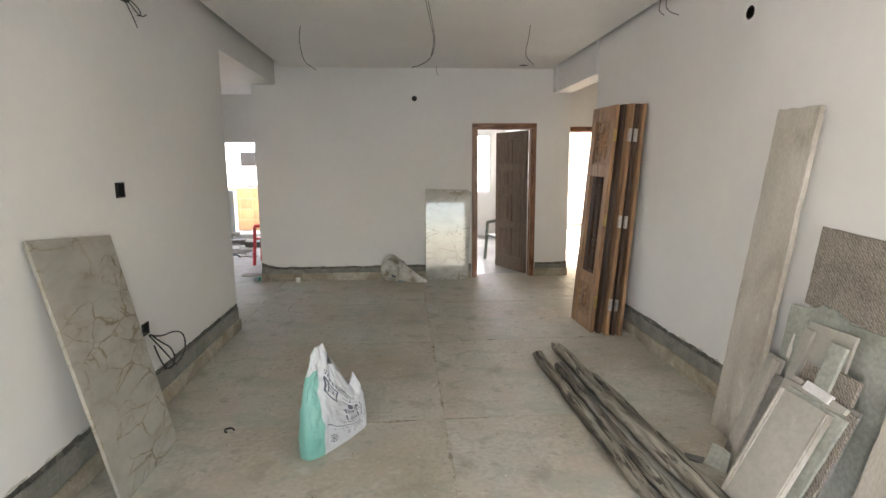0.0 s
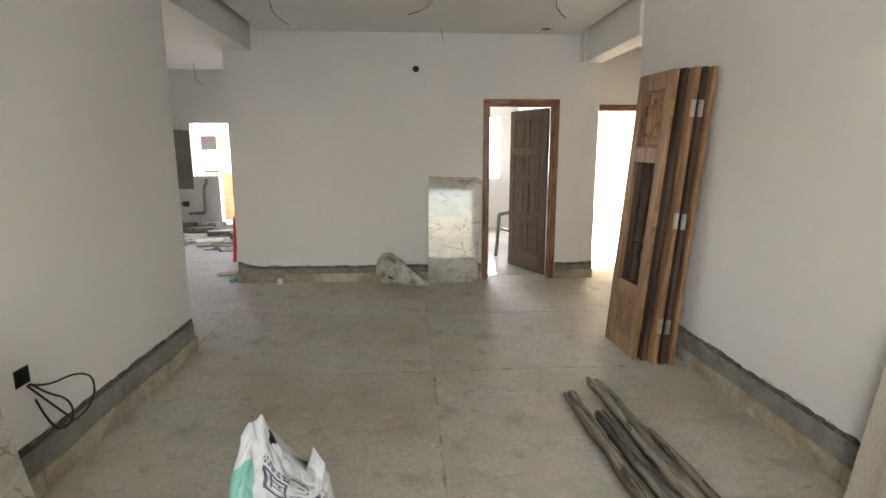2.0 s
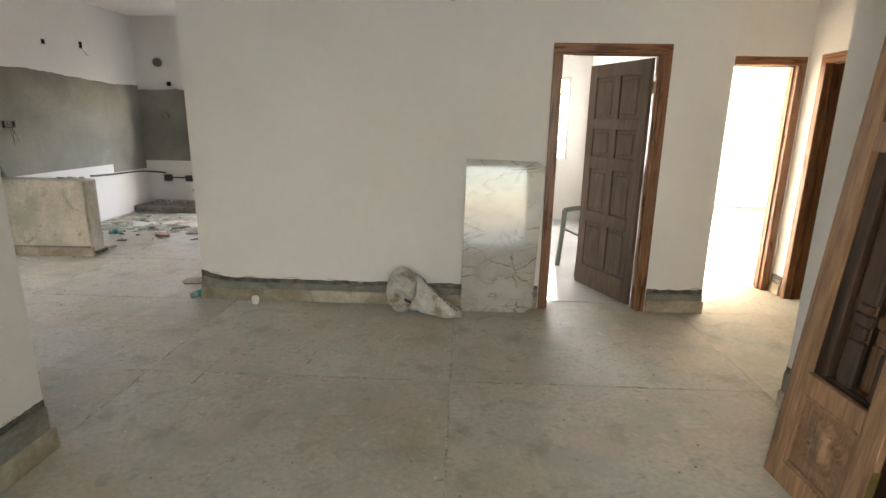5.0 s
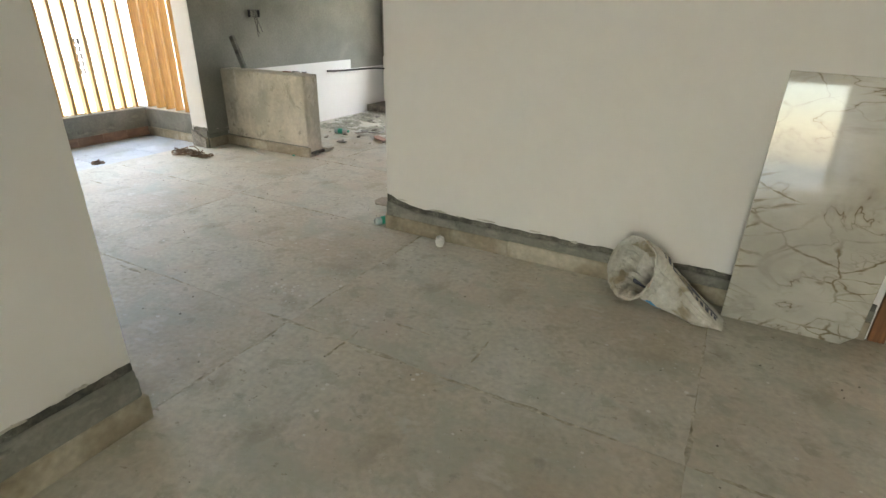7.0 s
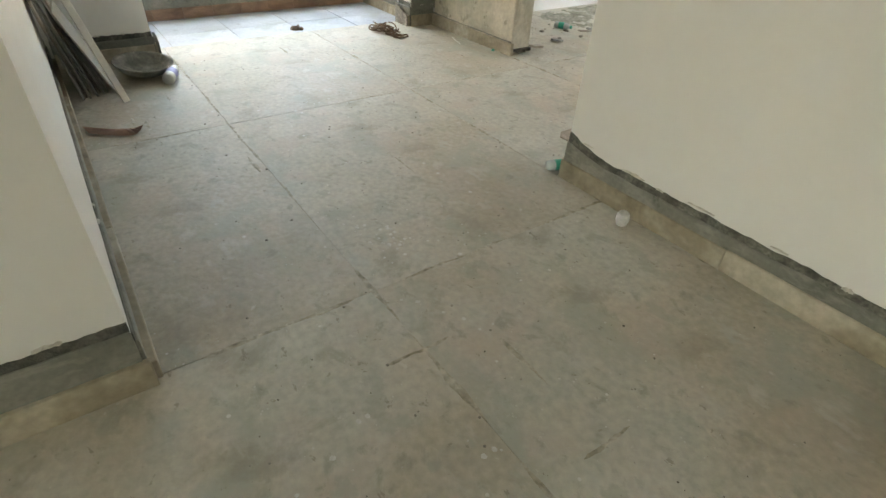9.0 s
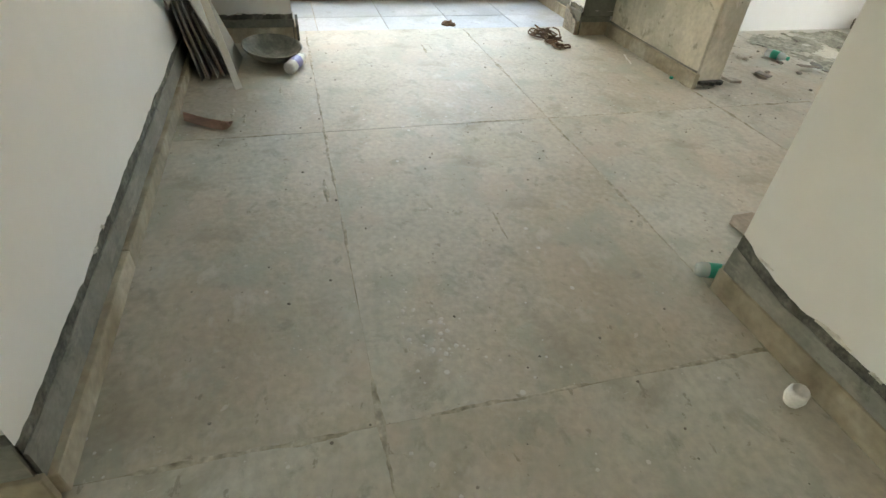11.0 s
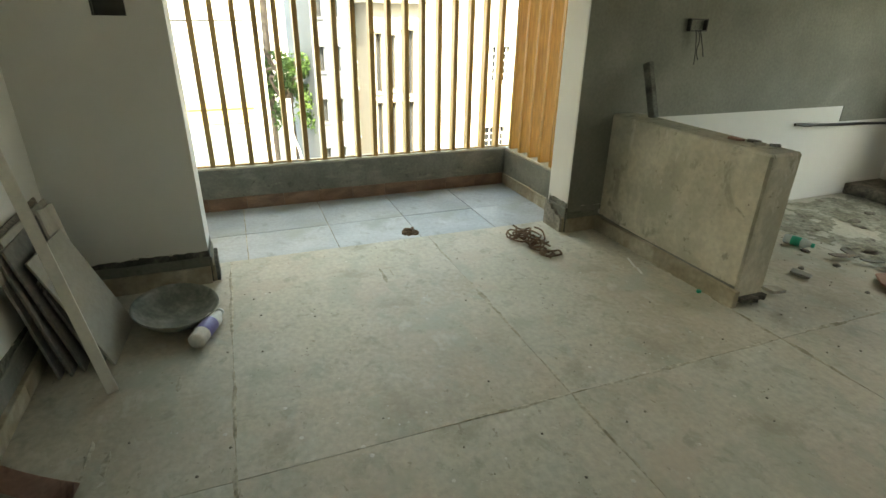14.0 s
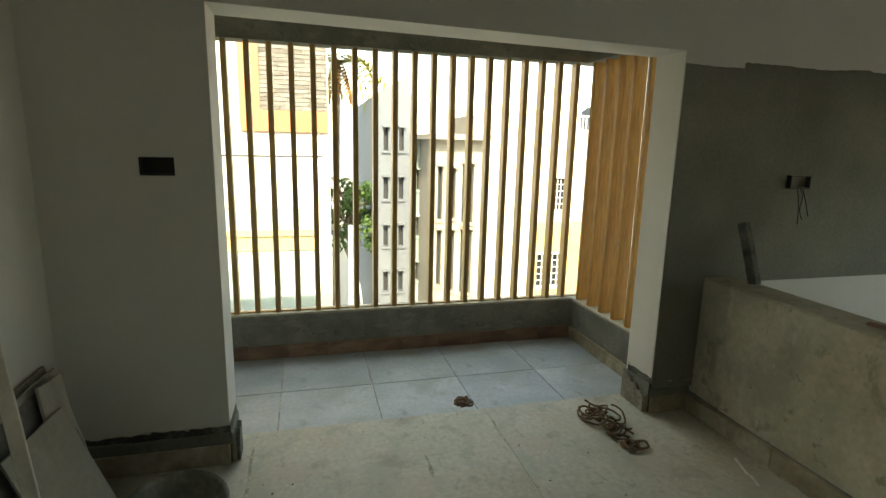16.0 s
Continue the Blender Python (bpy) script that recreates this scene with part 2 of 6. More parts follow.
M["balctile"] = surf("dusty_grey_tile", [(0.3, (0.30, 0.33, 0.36)), (0.6, (0.42, 0.45, 0.48)), (0.75, (0.52, 0.545, 0.565))], scale=2, rough=0.5, fine=0.1, vary=0.08, marks=[(2.2, (1, 1, 1), 0.50, 0.64, (0.30, 0.32, 0.30), 0.7), (7, (1, 1, 1), 0.58, 0.68, (0.20, 0.21, 0.19), 0.5)])
M["brownskirt"] = surf("brown_wood_look_tile", [(0.35, (0.17, 0.10, 0.065)), (0.65, (0.30, 0.19, 0.13))], scale=4, stretch=(1, 1, 3), rough=0.5, vary=0.15)
M["marble"] = marble("polished_veined_marble", (0.44, 0.425, 0.37), (0.18, 0.15, 0.09), scale=1.7, rough=0.03)
# ground darker than the far slab's, for dust and the shade it stands in
M["marble_dusty"] = marble("dusty_shaded_marble", (0.36, 0.345, 0.30), (0.21, 0.18, 0.125), scale=1.8, rough=0.09, turn=-1.1)
M["sand"] = surf("buff_sandstone", [(0.32, (0.30, 0.265, 0.215)), (0.5, (0.42, 0.385, 0.325)), (0.7, (0.50, 0.47, 0.41))], scale=2.2, stretch=(2.2, 2.2, 0.8), warp=0.5, rough=0.6, fine=0.12, bump=0.25, marks=[(5, (1, 1, 0.4), 0.58, 0.68, (0.24, 0.22, 0.175), 0.6), (8, (1, 1, 0.5), 0.60, 0.70, (0.60, 0.58, 0.53), 0.6)], spots=[(6, 0.05, (0.66, 0.64, 0.6))])
M["teak"] = wood("varnished_teak", (0.25, 0.11, 0.045), (0.12, 0.048, 0.021), rough=0.32)
M["teak_h"] = wood("varnished_teak_rail", (0.25, 0.11, 0.045), (0.12, 0.048, 0.021), rough=0.32, stretch=(1.2, 14, 14))
M["door"] = wood("dusty_brown_teak", (0.15, 0.105, 0.075), (0.065, 0.044, 0.03), rough=0.6)
M["old"] = wood("unvarnished_carved_teak", (0.37, 0.21, 0.105), (0.14, 0.073, 0.038), rough=0.5)
# dark teak; on the first rear leaf it also paints the shade inside the stack
M["old_dark"] = wood("dark_teak_and_leaf_shade", (0.10, 0.056, 0.033), (0.025, 0.014, 0.009), rough=0.6)
M["log"] = surf("weathered_grey_timber", [(0.34, (0.07, 0.06, 0.042)), (0.48, (0.17, 0.152, 0.115)), (0.62, (0.33, 0.305, 0.245))], scale=4, stretch=(4, 0.3, 4), warp=0.3, detail=9, rough=0.88, fine=0.25, fscale=22, bump=0.8, vary=0.1, bdist=0.01, marks=[(14, (3, 0.25, 3), 0.55, 0.60, (0.03, 0.024, 0.017), 0.85)])
M["gold"] = wood("golden_brown_powder_coat", (0.42, 0.27, 0.10), (0.34, 0.20, 0.065), rough=0.4, vary=0.08, bump=0.05)
# same coat as the front slats, deeper orange because the side gets less light
M["fin"] = wood("less_lit_powder_coat", (0.44, 0.23, 0.045), (0.35, 0.165, 0.03), rough=0.4, vary=0.08, bump=0.05)
M["black"] = plain("black_plastic", (0.018, 0.018, 0.018), rough=0.45)
M["hole"] = plain("dark_hole", (0.02, 0.018, 0.015), rough=0.95)
M["wire"] = plain("grey_wire", (0.12, 0.115, 0.10), rough=0.5)
M["whiteplastic"] = plain("white_plastic", (0.72, 0.71, 0.68), rough=0.4)
M["steel"] = plain("galvanised_hinge", (0.55, 0.55, 0.53), rough=0.35, metal=0.9)
M["brass"] = plain("dull_brass_hinge", (0.42, 0.31, 0.12), rough=0.4, metal=0.9)
M["bag_white"] = surf("white_woven_sack", [(0.3, (0.46, 0.48, 0.49)), (0.7, (0.60, 0.62, 0.63))], scale=6, rough=0.45, fine=0.06, fscale=150, bump=0.2)
M["bag_green"] = surf("green_woven_sack", [(0.3, (0.12, 0.35, 0.29)), (0.7, (0.20, 0.46, 0.40))], scale=6, rough=0.4, fine=0.08, fscale=150, bump=0.2)
M["ink"] = plain("dark_print_ink", (0.09, 0.095, 0.13), rough=0.5)
M["ink_blue"] = plain("blue_print_ink", (0.06, 0.28, 0.5), rough=0.5)
M["bag_dirty"] = surf("dirty_white_sack", [(0.36, (0.32, 0.27, 0.18)), (0.46, (0.50, 0.48, 0.41)), (0.7, (0.66, 0.655, 0.60))], scale=9, rough=0.55, fine=0.1, bump=0.3)
M["iron"] = surf("cement_caked_iron", [(0.3, (0.10, 0.107, 0.09)), (0.5, (0.19, 0.197, 0.17)), (0.7, (0.31, 0.31, 0.27))], scale=9, rough=0.7, metal=0.0, fine=0.2, bump=0.5)
M["comb"] = surf("combed_adhesive_back", [(0.35, (0.16, 0.13, 0.10)), (0.6, (0.30, 0.26, 0.21))], scale=8, rough=0.9, fine=0.3)
cm = M["comb"]
N_, L_ = cm.node_tree.nodes, cm.node_tree.links
wv = N_.new("ShaderNodeTexWave")
wv.bands_direction = "DIAGONAL"
wv.inputs["Scale"].default_value, wv.inputs["Distortion"].default_value, wv.inputs["Detail"].default_value, wv.inputs["Detail Scale"].default_value = 34, 9, 5, 1.6
tcw = N_.new("ShaderNodeTexCoord")
L_.new(tcw.outputs["Object"], wv.inputs["Vector"])
crw = N_.new("ShaderNodeValToRGB")
crw.color_ramp.elements[0].position, crw.color_ramp.elements[0].color = 0.25, (0.10, 0.085, 0.068, 1)
crw.color_ramp.elements[1].position, crw.color_ramp.elements[1].color = 0.75, (0.30, 0.27, 0.23, 1)
L_.new(wv.outputs[0], crw.inputs[0])
mxw = N_.new("ShaderNodeMix")
mxw.data_type = "RGBA"
mxw.inputs[0].default_value = 0.6
bs = N_["Principled BSDF"]
L_.new(bs.inputs["Base Color"].links[0].from_socket, mxw.inputs[6])
L_.new(crw.outputs[0], mxw.inputs[7])
L_.new(mxw.outputs[2], bs.inputs["Base Color"])
M["greenslab"] = surf("grey_green_slab", [(0.3, (0.22, 0.23, 0.19)), (0.6, (0.36, 0.37, 0.32)), (0.8, (0.48, 0.48, 0.43))], scale=4, rough=0.7, fine=0.18)
M["greytile"] = surf("dusty_beige_tile", [(0.3, (0.31, 0.295, 0.25)), (0.7, (0.43, 0.41, 0.355))], scale=3, rough=0.5, fine=0.07, vary=0.1, marks=[(7, (1, 1, 1), 0.60, 0.70, (0.58, 0.56, 0.51), 0.6)])
M["tileedge"] = surf("grey_tile_stack", [(0.3, (0.12, 0.12, 0.105)), (0.6, (0.22, 0.21, 0.19)), (0.8, (0.34, 0.33, 0.3))], scale=5, rough=0.75, fine=0.2, vary=0.2)
M["lath"] = surf("pale_lath", [(0.3, (0.60, 0.58, 0.52)), (0.7, (0.72, 0.70, 0.64))], scale=3, rough=0.5, fine=0.06)
M["tanboard"] = surf("tan_fibre_board", [(0.3, (0.26, 0.215, 0.165)), (0.7, (0.37, 0.32, 0.26))], scale=5, rough=0.8, fine=0.2)
M["redtile"] = surf("pinkish_brown_scrap", [(0.3, (0.24, 0.125, 0.09)), (0.7, (0.40, 0.24, 0.18))], scale=6, rough=0.7, fine=0.15)
M["coir"] = plain("brown_coir_rope", (0.16, 0.10, 0.06), rough=0.9, fine=0.3)
M["red"] = plain("red_plastic_chair", (0.62, 0.03, 0.035), rough=0.35)
M["olive"] = plain("grey_green_plastic", (0.14, 0.16, 0.13), rough=0.4)
M["teal"] = plain("teal_bottle_cap", (0.01, 0.33, 0.22), rough=0.35)
M["violet"] = plain("violet_bottle_label", (0.17, 0.15, 0.42), rough=0.4)
M["rubble"] = surf("cement_rubble", [(0.3, (0.13, 0.12, 0.10)), (0.7, (0.34, 0.31, 0.27))], scale=9, rough=0.95, fine=0.3, bump=0.8, vary=0.25)
M["shinyfloor"] = surf("polished_light_tile", [(0.3, (0.50, 0.50, 0.49)), (0.7, (0.62, 0.62, 0.61))], scale=1.5, rough=0.16, rvar=0.08, fine=0.04)
M["warmpaint"] = surf("cream_wall_paint", [(0.3, (0.72, 0.69, 0.62)), (0.7, (0.78, 0.755, 0.69))], scale=1.2, rough=0.7, fine=0.04, spots=[(1.2, 0.03, (0.4, 0.38, 0.34))])
M["bathtile"] = surf("beige_bath_tile", [(0.3, (0.30, 0.25, 0.18)), (0.7, (0.46, 0.40, 0.31))], scale=3, rough=0.3, vary=0.1)
M["orangetile"] = surf("orange_wood_look_tile", [(0.3, (0.42, 0.20, 0.085)), (0.7, (0.54, 0.29, 0.13))], scale=4, rough=0.4, vary=0.1)
glass = bpy.data.materials.new("clear_bottle_plastic")
glass.use_nodes = True
gb = glass.node_tree.nodes["Principled BSDF"]
gb.inputs["Transmission Weight"].default_value, gb.inputs["Roughness"].default_value, gb.inputs["IOR"].default_value = 0.55, 0.12, 1.1
gb.inputs["Base Color"].default_value = (0.85, 0.9, 0.9, 1)
M["glass"] = glass


# geometry helpers
def box(bm, x0, y0, z0, x1, y1, z1, m=None, bev=0.0):
    s = bmesh.ops.create_cube(bm, size=1.0, matrix=Matrix.Translation(((x0 + x1) / 2, (y0 + y1) / 2, (z0 + z1) / 2)) @ Matrix.Diagonal((x1 - x0, y1 - y0, z1 - z0, 1)))
    vs = s["verts"]
    if bev:
        es = list({e for v in vs for e in v.link_edges})
        out = bmesh.ops.bevel(bm, geom=es, offset=bev, segments=1, affect="EDGES")
        vs = list({v for f in out["faces"] for v in f.verts} | {v for v in vs if v.is_valid})
    if m is not None:
        bmesh.ops.transform(bm, matrix=m, verts=vs)
    return vs


def boxes(*specs, bev=0.0):
    bm = bmesh.new()
    for s in specs:
        box(bm, *s, bev=bev)
    return bm


def part(name, bm, material, parent=None, label="", m=None, smooth=False):
    me = bpy.data.meshes.new(name)
    bm.normal_update()
    bm.to_mesh(me)
    bm.free()
    for mt in (material if isinstance(material, (list, tuple)) else [material]):
        me.materials.append(M[mt])
    if smooth:
        for p in me.polygons:
            p.use_smooth = True
    ob = new(name, me)
    ob.parent = parent
    if m is not None:
        ob.matrix_basis = m
    if label:
        ob["label"] = label
    return ob


def thing(name, label, category, m=None, group="", kind=""):
    ob = new(name)
    ob.empty_display_size = 0.1
    if m is not None:
        ob.matrix_basis = m
    return tagged(ob, label, category, group, kind)


def lathe(bm, prof, seg=20, m=None):
    """prof: (radius, height) pairs turned about z."""
    rings = [[bm.verts.new((r * math.cos(2 * math.pi * i / seg), r * math.sin(2 * math.pi * i / seg), z)) for i in range(seg)] for r, z in prof]
    for a, b in zip(rings, rings[1:]):
        for i in range(seg):
            bm.faces.new((a[i], a[(i + 1) % seg], b[(i + 1) % seg], b[i]))
    bm.faces.new(rings[0][::-1])
    bm.faces.new(rings[-1])
    if m is not None:
        bmesh.ops.transform(bm, matrix=m, verts=[v for r in rings for v in r])
    return bm


def tube(name, pts, r, material, parent=None, cyclic=False, res=3):
    cu = bpy.data.curves.new(name, "CURVE")
    cu.dimensions, cu.bevel_depth, cu.bevel_resolution, cu.resolution_u = "3D", r, 2, res
    sp = cu.splines.new("NURBS")
    sp.points.add(len(pts) - 1)
    for p, q in zip(sp.points, pts):
        p.co = (*q, 1)
    sp.use_endpoint_u, sp.order_u, sp.use_cyclic_u = not cyclic, 3, cyclic
    cu.use_fill_caps = True
    dg = bpy.context.evaluated_depsgraph_get()
    tmp = bpy.data.objects.new(name, cu)
    me = bpy.data.meshes.new_from_object(tmp)
    bpy.data.objects.remove(tmp)
    me.materials.append(M[material])
    for p in me.polygons:
        p.use_smooth = True
    ob = new(name, me)
    ob.parent = parent
    return ob


def wall(name, axis, p0, p1, a0, a1, z0, z1, holes=(), material="paint", label="white puttied wall"):
    """A wall of thickness p0..p1 across axis, from a0 to a1 along it, with rectangular holes (a, a, z, z) through it."""
    A = sorted({a0, a1, *[v for h in holes for v in h[:2]]})
    Z = sorted({z0, z1, *[v for h in holes for v in h[2:]]})
    solid = lambda i, j: 0 <= i < len(A) - 1 and 0 <= j < len(Z) - 1 and not any(h[0] <= (A[i] + A[i + 1]) / 2 <= h[1] and h[2] <= (Z[j] + Z[j + 1]) / 2 <= h[3] for h in holes)
    bm = bmesh.new()
    at = lambda p, a, z: (p, a, z) if axis == "x" else (a, p, z) if axis == "y" else (a, z, p)
    face = lambda *q: bm.faces.new([bm.verts.new(v) for v in q])
    for i in range(len(A) - 1):
        for j in range(len(Z) - 1):
            if not solid(i, j):
                continue
            for p in (p0, p1):
                face(at(p, A[i], Z[j]), at(p, A[i + 1], Z[j]), at(p, A[i + 1], Z[j + 1]), at(p, A[i], Z[j + 1]))
            for a, n in ((A[i], (i - 1, j)), (A[i + 1], (i + 1, j))):
                if not solid(*n):
                    face(at(p0, a, Z[j]), at(p1, a, Z[j]), at(p1, a, Z[j + 1]), at(p0, a, Z[j + 1]))
            for z, n in ((Z[j], (i, j - 1)), (Z[j + 1], (i, j + 1))):
                if not solid(*n):
                    face(at(p0, A[i], z), at(p1, A[i], z), at(p1, A[i + 1], z), at(p0, A[i + 1], z))
    bmesh.ops.remove_doubles(bm, verts=bm.verts[:], dist=1e-5)
    bmesh.ops.recalc_face_normals(bm, faces=bm.faces[:])
    return tagged(part(name, bm, material), label, "wall", kind="structure")


def band(name, axis, p, out, a0, a1, zlo, zhi, material="cement", rough=0.012, trend=None, label="", thick=0.004, seed=1, step=0.025, parent=None):
    """A thin coat on a wall face with an uneven upper edge."""
    rnd = random.Random(seed)
    n = max(3, int(abs(a1 - a0) / step))
    bm = bmesh.new()
    at = lambda q, a, z: (q, a, z) if axis == "x" else (a, q, z)
    rows = []
    for i in range(n + 1):
        a = a0 + (a1 - a0) * i / n
        t = zhi + (trend(a) if trend else 0) + rough * 1.6 * noise.noise((a * 3.1, seed, 0)) + rough * noise.noise((a * 14, seed, 5)) + rnd.uniform(-0.3, 0.3) * rough
        rows.append([bm.verts.new(at(p, a, zlo)), bm.verts.new(at(p + out * thick, a, zlo)), bm.verts.new(at(p + out * thick, a, t - 0.004)), bm.verts.new(at(p, a, t))])
    for r, s in zip(rows, rows[1:]):
        for k in range(3):
            bm.faces.new((r[k], s[k], s[k + 1], r[k + 1]))
    bm.faces.new(rows[0])
    bm.faces.new(rows[-1][::-1])
    bmesh.ops.recalc_face_normals(bm, faces=bm.faces[:])
    ob = part(name, bm, material)
    return tagged(ob, label or "dark grey cement band with ragged top, coloured darker for the groove's shade", "cement band", kind="structure")


def skirting(name, axis, p, out, a0, a1, h=0.105, d=0.018, z=0.0, piece=0.9, material="skirt"):
    """Stone skirting in pieces, along a wall face at p, standing out by d."""
    top = thing(name, "buff stone skirting strip along the wall", "skirting", kind="structure")
    n = max(1, round(abs(a1 - a0) / piece))
    for i in range(n):
        u, v = a0 + (a1 - a0) * i / n, a0 + (a1 - a0) * (i + 1) / n
        u, v = min(u, v) + 0.001, max(u, v) - 0.001
        q0, q1 = sorted((p, p + out * (d + random.uniform(-0.001, 0.002))))
        hh = z + h + random.uniform(-0.003, 0.003)
        part("stone_strip", boxes((q0, u, z, q1, v, hh) if axis == "x" else (u, q0, z, v, q1, hh), bev=0.003), material, top)
    return top

# structure: hall, dining, kitchen, balcony and the rooms beyond
H1, H2 = 2.83, 3.04
T = 0.4
K1, K2 = 9.24, 9.91
# the hole at y -3.0 to -1.5 is unseen, made for the side fill lamp
wall("wall_left", "x", -1.77, -1.54, -3.5, 4.3, -T, 3.1, holes=[(-3.0, -1.5, 0.95, 2.15), (2.62, 2.72, 1.40, 1.49), (2.75, 2.84, 0.53, 0.61)])
wall("wall_south_dining", "y", 4.30, 4.55, -5.2, -1.54, -T, 3.1)
wall("wall_right", "x", 2.20, 2.40, -3.5, 5.19, -T, 3.1, holes=[(2.64, 2.74, 2.42, 2.52)])
wall("wall_behind", "y", -3.7, -3.5, -1.77, 2.4, -T, 3.1, holes=[(0.42, 2.12, 0.0, 2.1)])
wall("wall_far", "y", 6.675, 6.80, -1.85, 2.385, -T, 3.1, holes=[(1.03, 1.92, -T, 2.12), (0.22, 0.30, 2.40, 2.48)])
wall("wall_room_divider_west", "x", -1.85, -1.73, 6.80, 11.1, -T, 3.1)
wall("wall_room_divider_east", "x", 2.265, 2.385, 6.80, 10.8, -T, 3.1)
wall("wall_passage_north", "y", 7.35, 7.48, 2.385, 3.34, -T, 3.1, holes=[(2.46, 3.32, -T, 2.12)], label="white puttied passage wall")
wall("wall_passage_east", "x", 3.34, 3.47, 5.0, 7.48, -T, 3.1, holes=[(6.33, 7.18, -T, 2.12)])
wall("wall_passage_south", "y", 5.05, 5.19, 2.40, 3.34, -T, 3.1)
wall("wall_west", "x", -5.20, -4.95, 4.55, 11.1, -T, 3.1, holes=[(5.25, 7.63, -T, 2.14), (4.95, 5.09, 1.41, 1.49), (8.42, 8.56, 1.37, 1.44), (K1 - 0.03, K1 + 0.03, 2.38, 2.44), (K2 - 0.03, K2 + 0.03, 2.41, 2.50)])
wall("wall_kitchen_north", "y", 11.1, 11.3, -5.2, -1.73, -T, 3.1, holes=[(-4.04, -3.56, 1.05, 2.06), (-3.56, -2.35, 0.10, 2.06), (-4.455, -4.385, 1.99, 2.06)])
wall("wall_room_north", "y", 10.8, 11.0, -1.73, 2.265, -T, 3.1, holes=[(0.4, 1.98, 0.95, 2.2)])
wall("wall_bright_room_north", "y", 11.66, 11.8, 2.265, 6.0, -T, 3.1, material="warmpaint", label="cream painted rough wall")
wall("wall_bright_room_east", "x", 5.9, 6.05, 7.48, 11.66, -T, 3.1, holes=[(7.9, 10.6, 0.5, 2.3)], material="warmpaint", label="cream painted wall with a wide window opening")
wall("wall_bright_room_south", "y", 7.35, 7.48, 3.47, 6.05, -T, 3.1, material="warmpaint", label="cream painted wall")
wall("wall_bath_east", "x", 5.2, 5.3, 5.0, 7.35, -T, 3.1, material="plaster", label="bare grey bath wall")
wall("wall_bath_south", "y", 5.0, 5.12, 3.47, 5.2, -T, 3.1, material="plaster", label="bare grey bath wall")
tagged(part("beam_over_dining_opening", boxes((-1.85, 4.53, 2.61, -1.54, 6.675, 3.1)), "paint"), "white plastered beam above the dining opening", "beam", kind="structure")
tagged(part("beam_over_passage", boxes((2.17, 5.19, 2.52, 2.385, 6.55, 3.1), (2.135, 6.55, 2.52, 2.385, 6.675, 3.1)), "paint"), "white plastered beam above the passage", "beam", kind="structure")

def slab_with_hole(name, x0, x1, y0, y1, z0, z1, holes=()):
    bm = bmesh.new()
    X = sorted({x0, x1, *[v for h in holes for v in h[:2]]})
    Y = sorted({y0, y1, *[v for h in holes for v in h[2:]]})
    for i in range(len(X) - 1):
        for j in range(len(Y) - 1):
            cx, cy = (X[i] + X[i + 1]) / 2, (Y[j] + Y[j + 1]) / 2
            if not any(h[0] < cx < h[1] and h[2] < cy < h[3] for h in holes):
                box(bm, X[i], Y[j], z0, X[i + 1], Y[j + 1], z1)
    return tagged(part(name, bm, "ceiling"), "white painted ceiling", "ceiling", kind="structure")


bm = bmesh.new()
for y, z in ((5.25, 2.137), (7.63, 2.098)):
    for x in (-5.2, -4.95):
        bm.verts.new((x, y, z))
        bm.verts.new((x, y, 2.14))
v = list(bm.verts)
for q in ((0, 2, 3, 1), (4, 5, 7, 6), (0, 1, 5, 4), (2, 6, 7, 3), (0, 4, 6, 2), (1, 3, 7, 5)):
    bm.faces.new([v[k] for k in q])
bmesh.ops.recalc_face_normals(bm, faces=bm.faces[:])
tagged(part("opening_soffit", bm, "paint"), "white plastered soffit of the balcony opening, a little out of level", "soffit", kind="structure")
slab_with_hole("ceiling_hall", -1.44, 2.11, -3.5, 6.675, H1, 2.87, holes=[(1.61, 1.73, 6.38, 6.50)])
slab_with_hole("ceiling_upper", -1.54, 2.20, -3.5, 6.675, 2.95, 3.05)
slab_with_hole("ceiling_passage", 2.385, 3.34, 5.19, 7.35, H1, 3.0)
slab_with_hole("ceiling_dining", -4.95, -1.85, 4.55, 11.1, H2, 3.09, holes=[(-2.2, -2.1, 6.0, 6.1)])
slab_with_hole("ceiling_room", -1.73, 2.265, 6.80, 10.8, H1, 3.0)
slab_with_hole("ceiling_bright_room", 2.385, 5.9, 7.48, 11.66, H1, 3.0)
slab_with_hole("ceiling_bath", 3.47, 5.2, 5.12, 7.35, H1, 3.0)
tagged(part("roof", boxes((-6.6, -3.8, 3.1, 6.2, 12.0, 3.3)), "plaster"), "bare concrete roof slab", "roof", kind="structure")

# balcony
tagged(part("balcony_slab", boxes((-6.51, 4.7, -0.45, -5.2, 7.99, -0.056)), "mortar"), "concrete balcony slab", "slab", kind="structure")
tagged(part("balcony_kerb", boxes((-6.51, 4.9, -0.056, -6.36, 7.99, 0.285), (-6.36, 7.84, -0.056, -5.2, 7.99, 0.285), bev=0.006), "coat"), "dark cement kerb round the balcony", "kerb", kind="structure")
tagged(part("balcony_kerb_coping", boxes((-6.50, 4.9, 0.285, -6.37, 7.98, 0.297), (-6.37, 7.85, 0.285, -5.2, 7.98, 0.297)), "halfwall"), "pale cement coping on the kerb", "kerb", kind="structure")
tagged(part("balcony_lintel", boxes((-6.51, 4.9, 2.24, -6.36, 7.99, 2.6), (-6.36, 7.84, 2.24, -5.2, 7.99, 2.6)), "coat"), "dark unpainted lintel above the bars", "lintel", kind="structure")
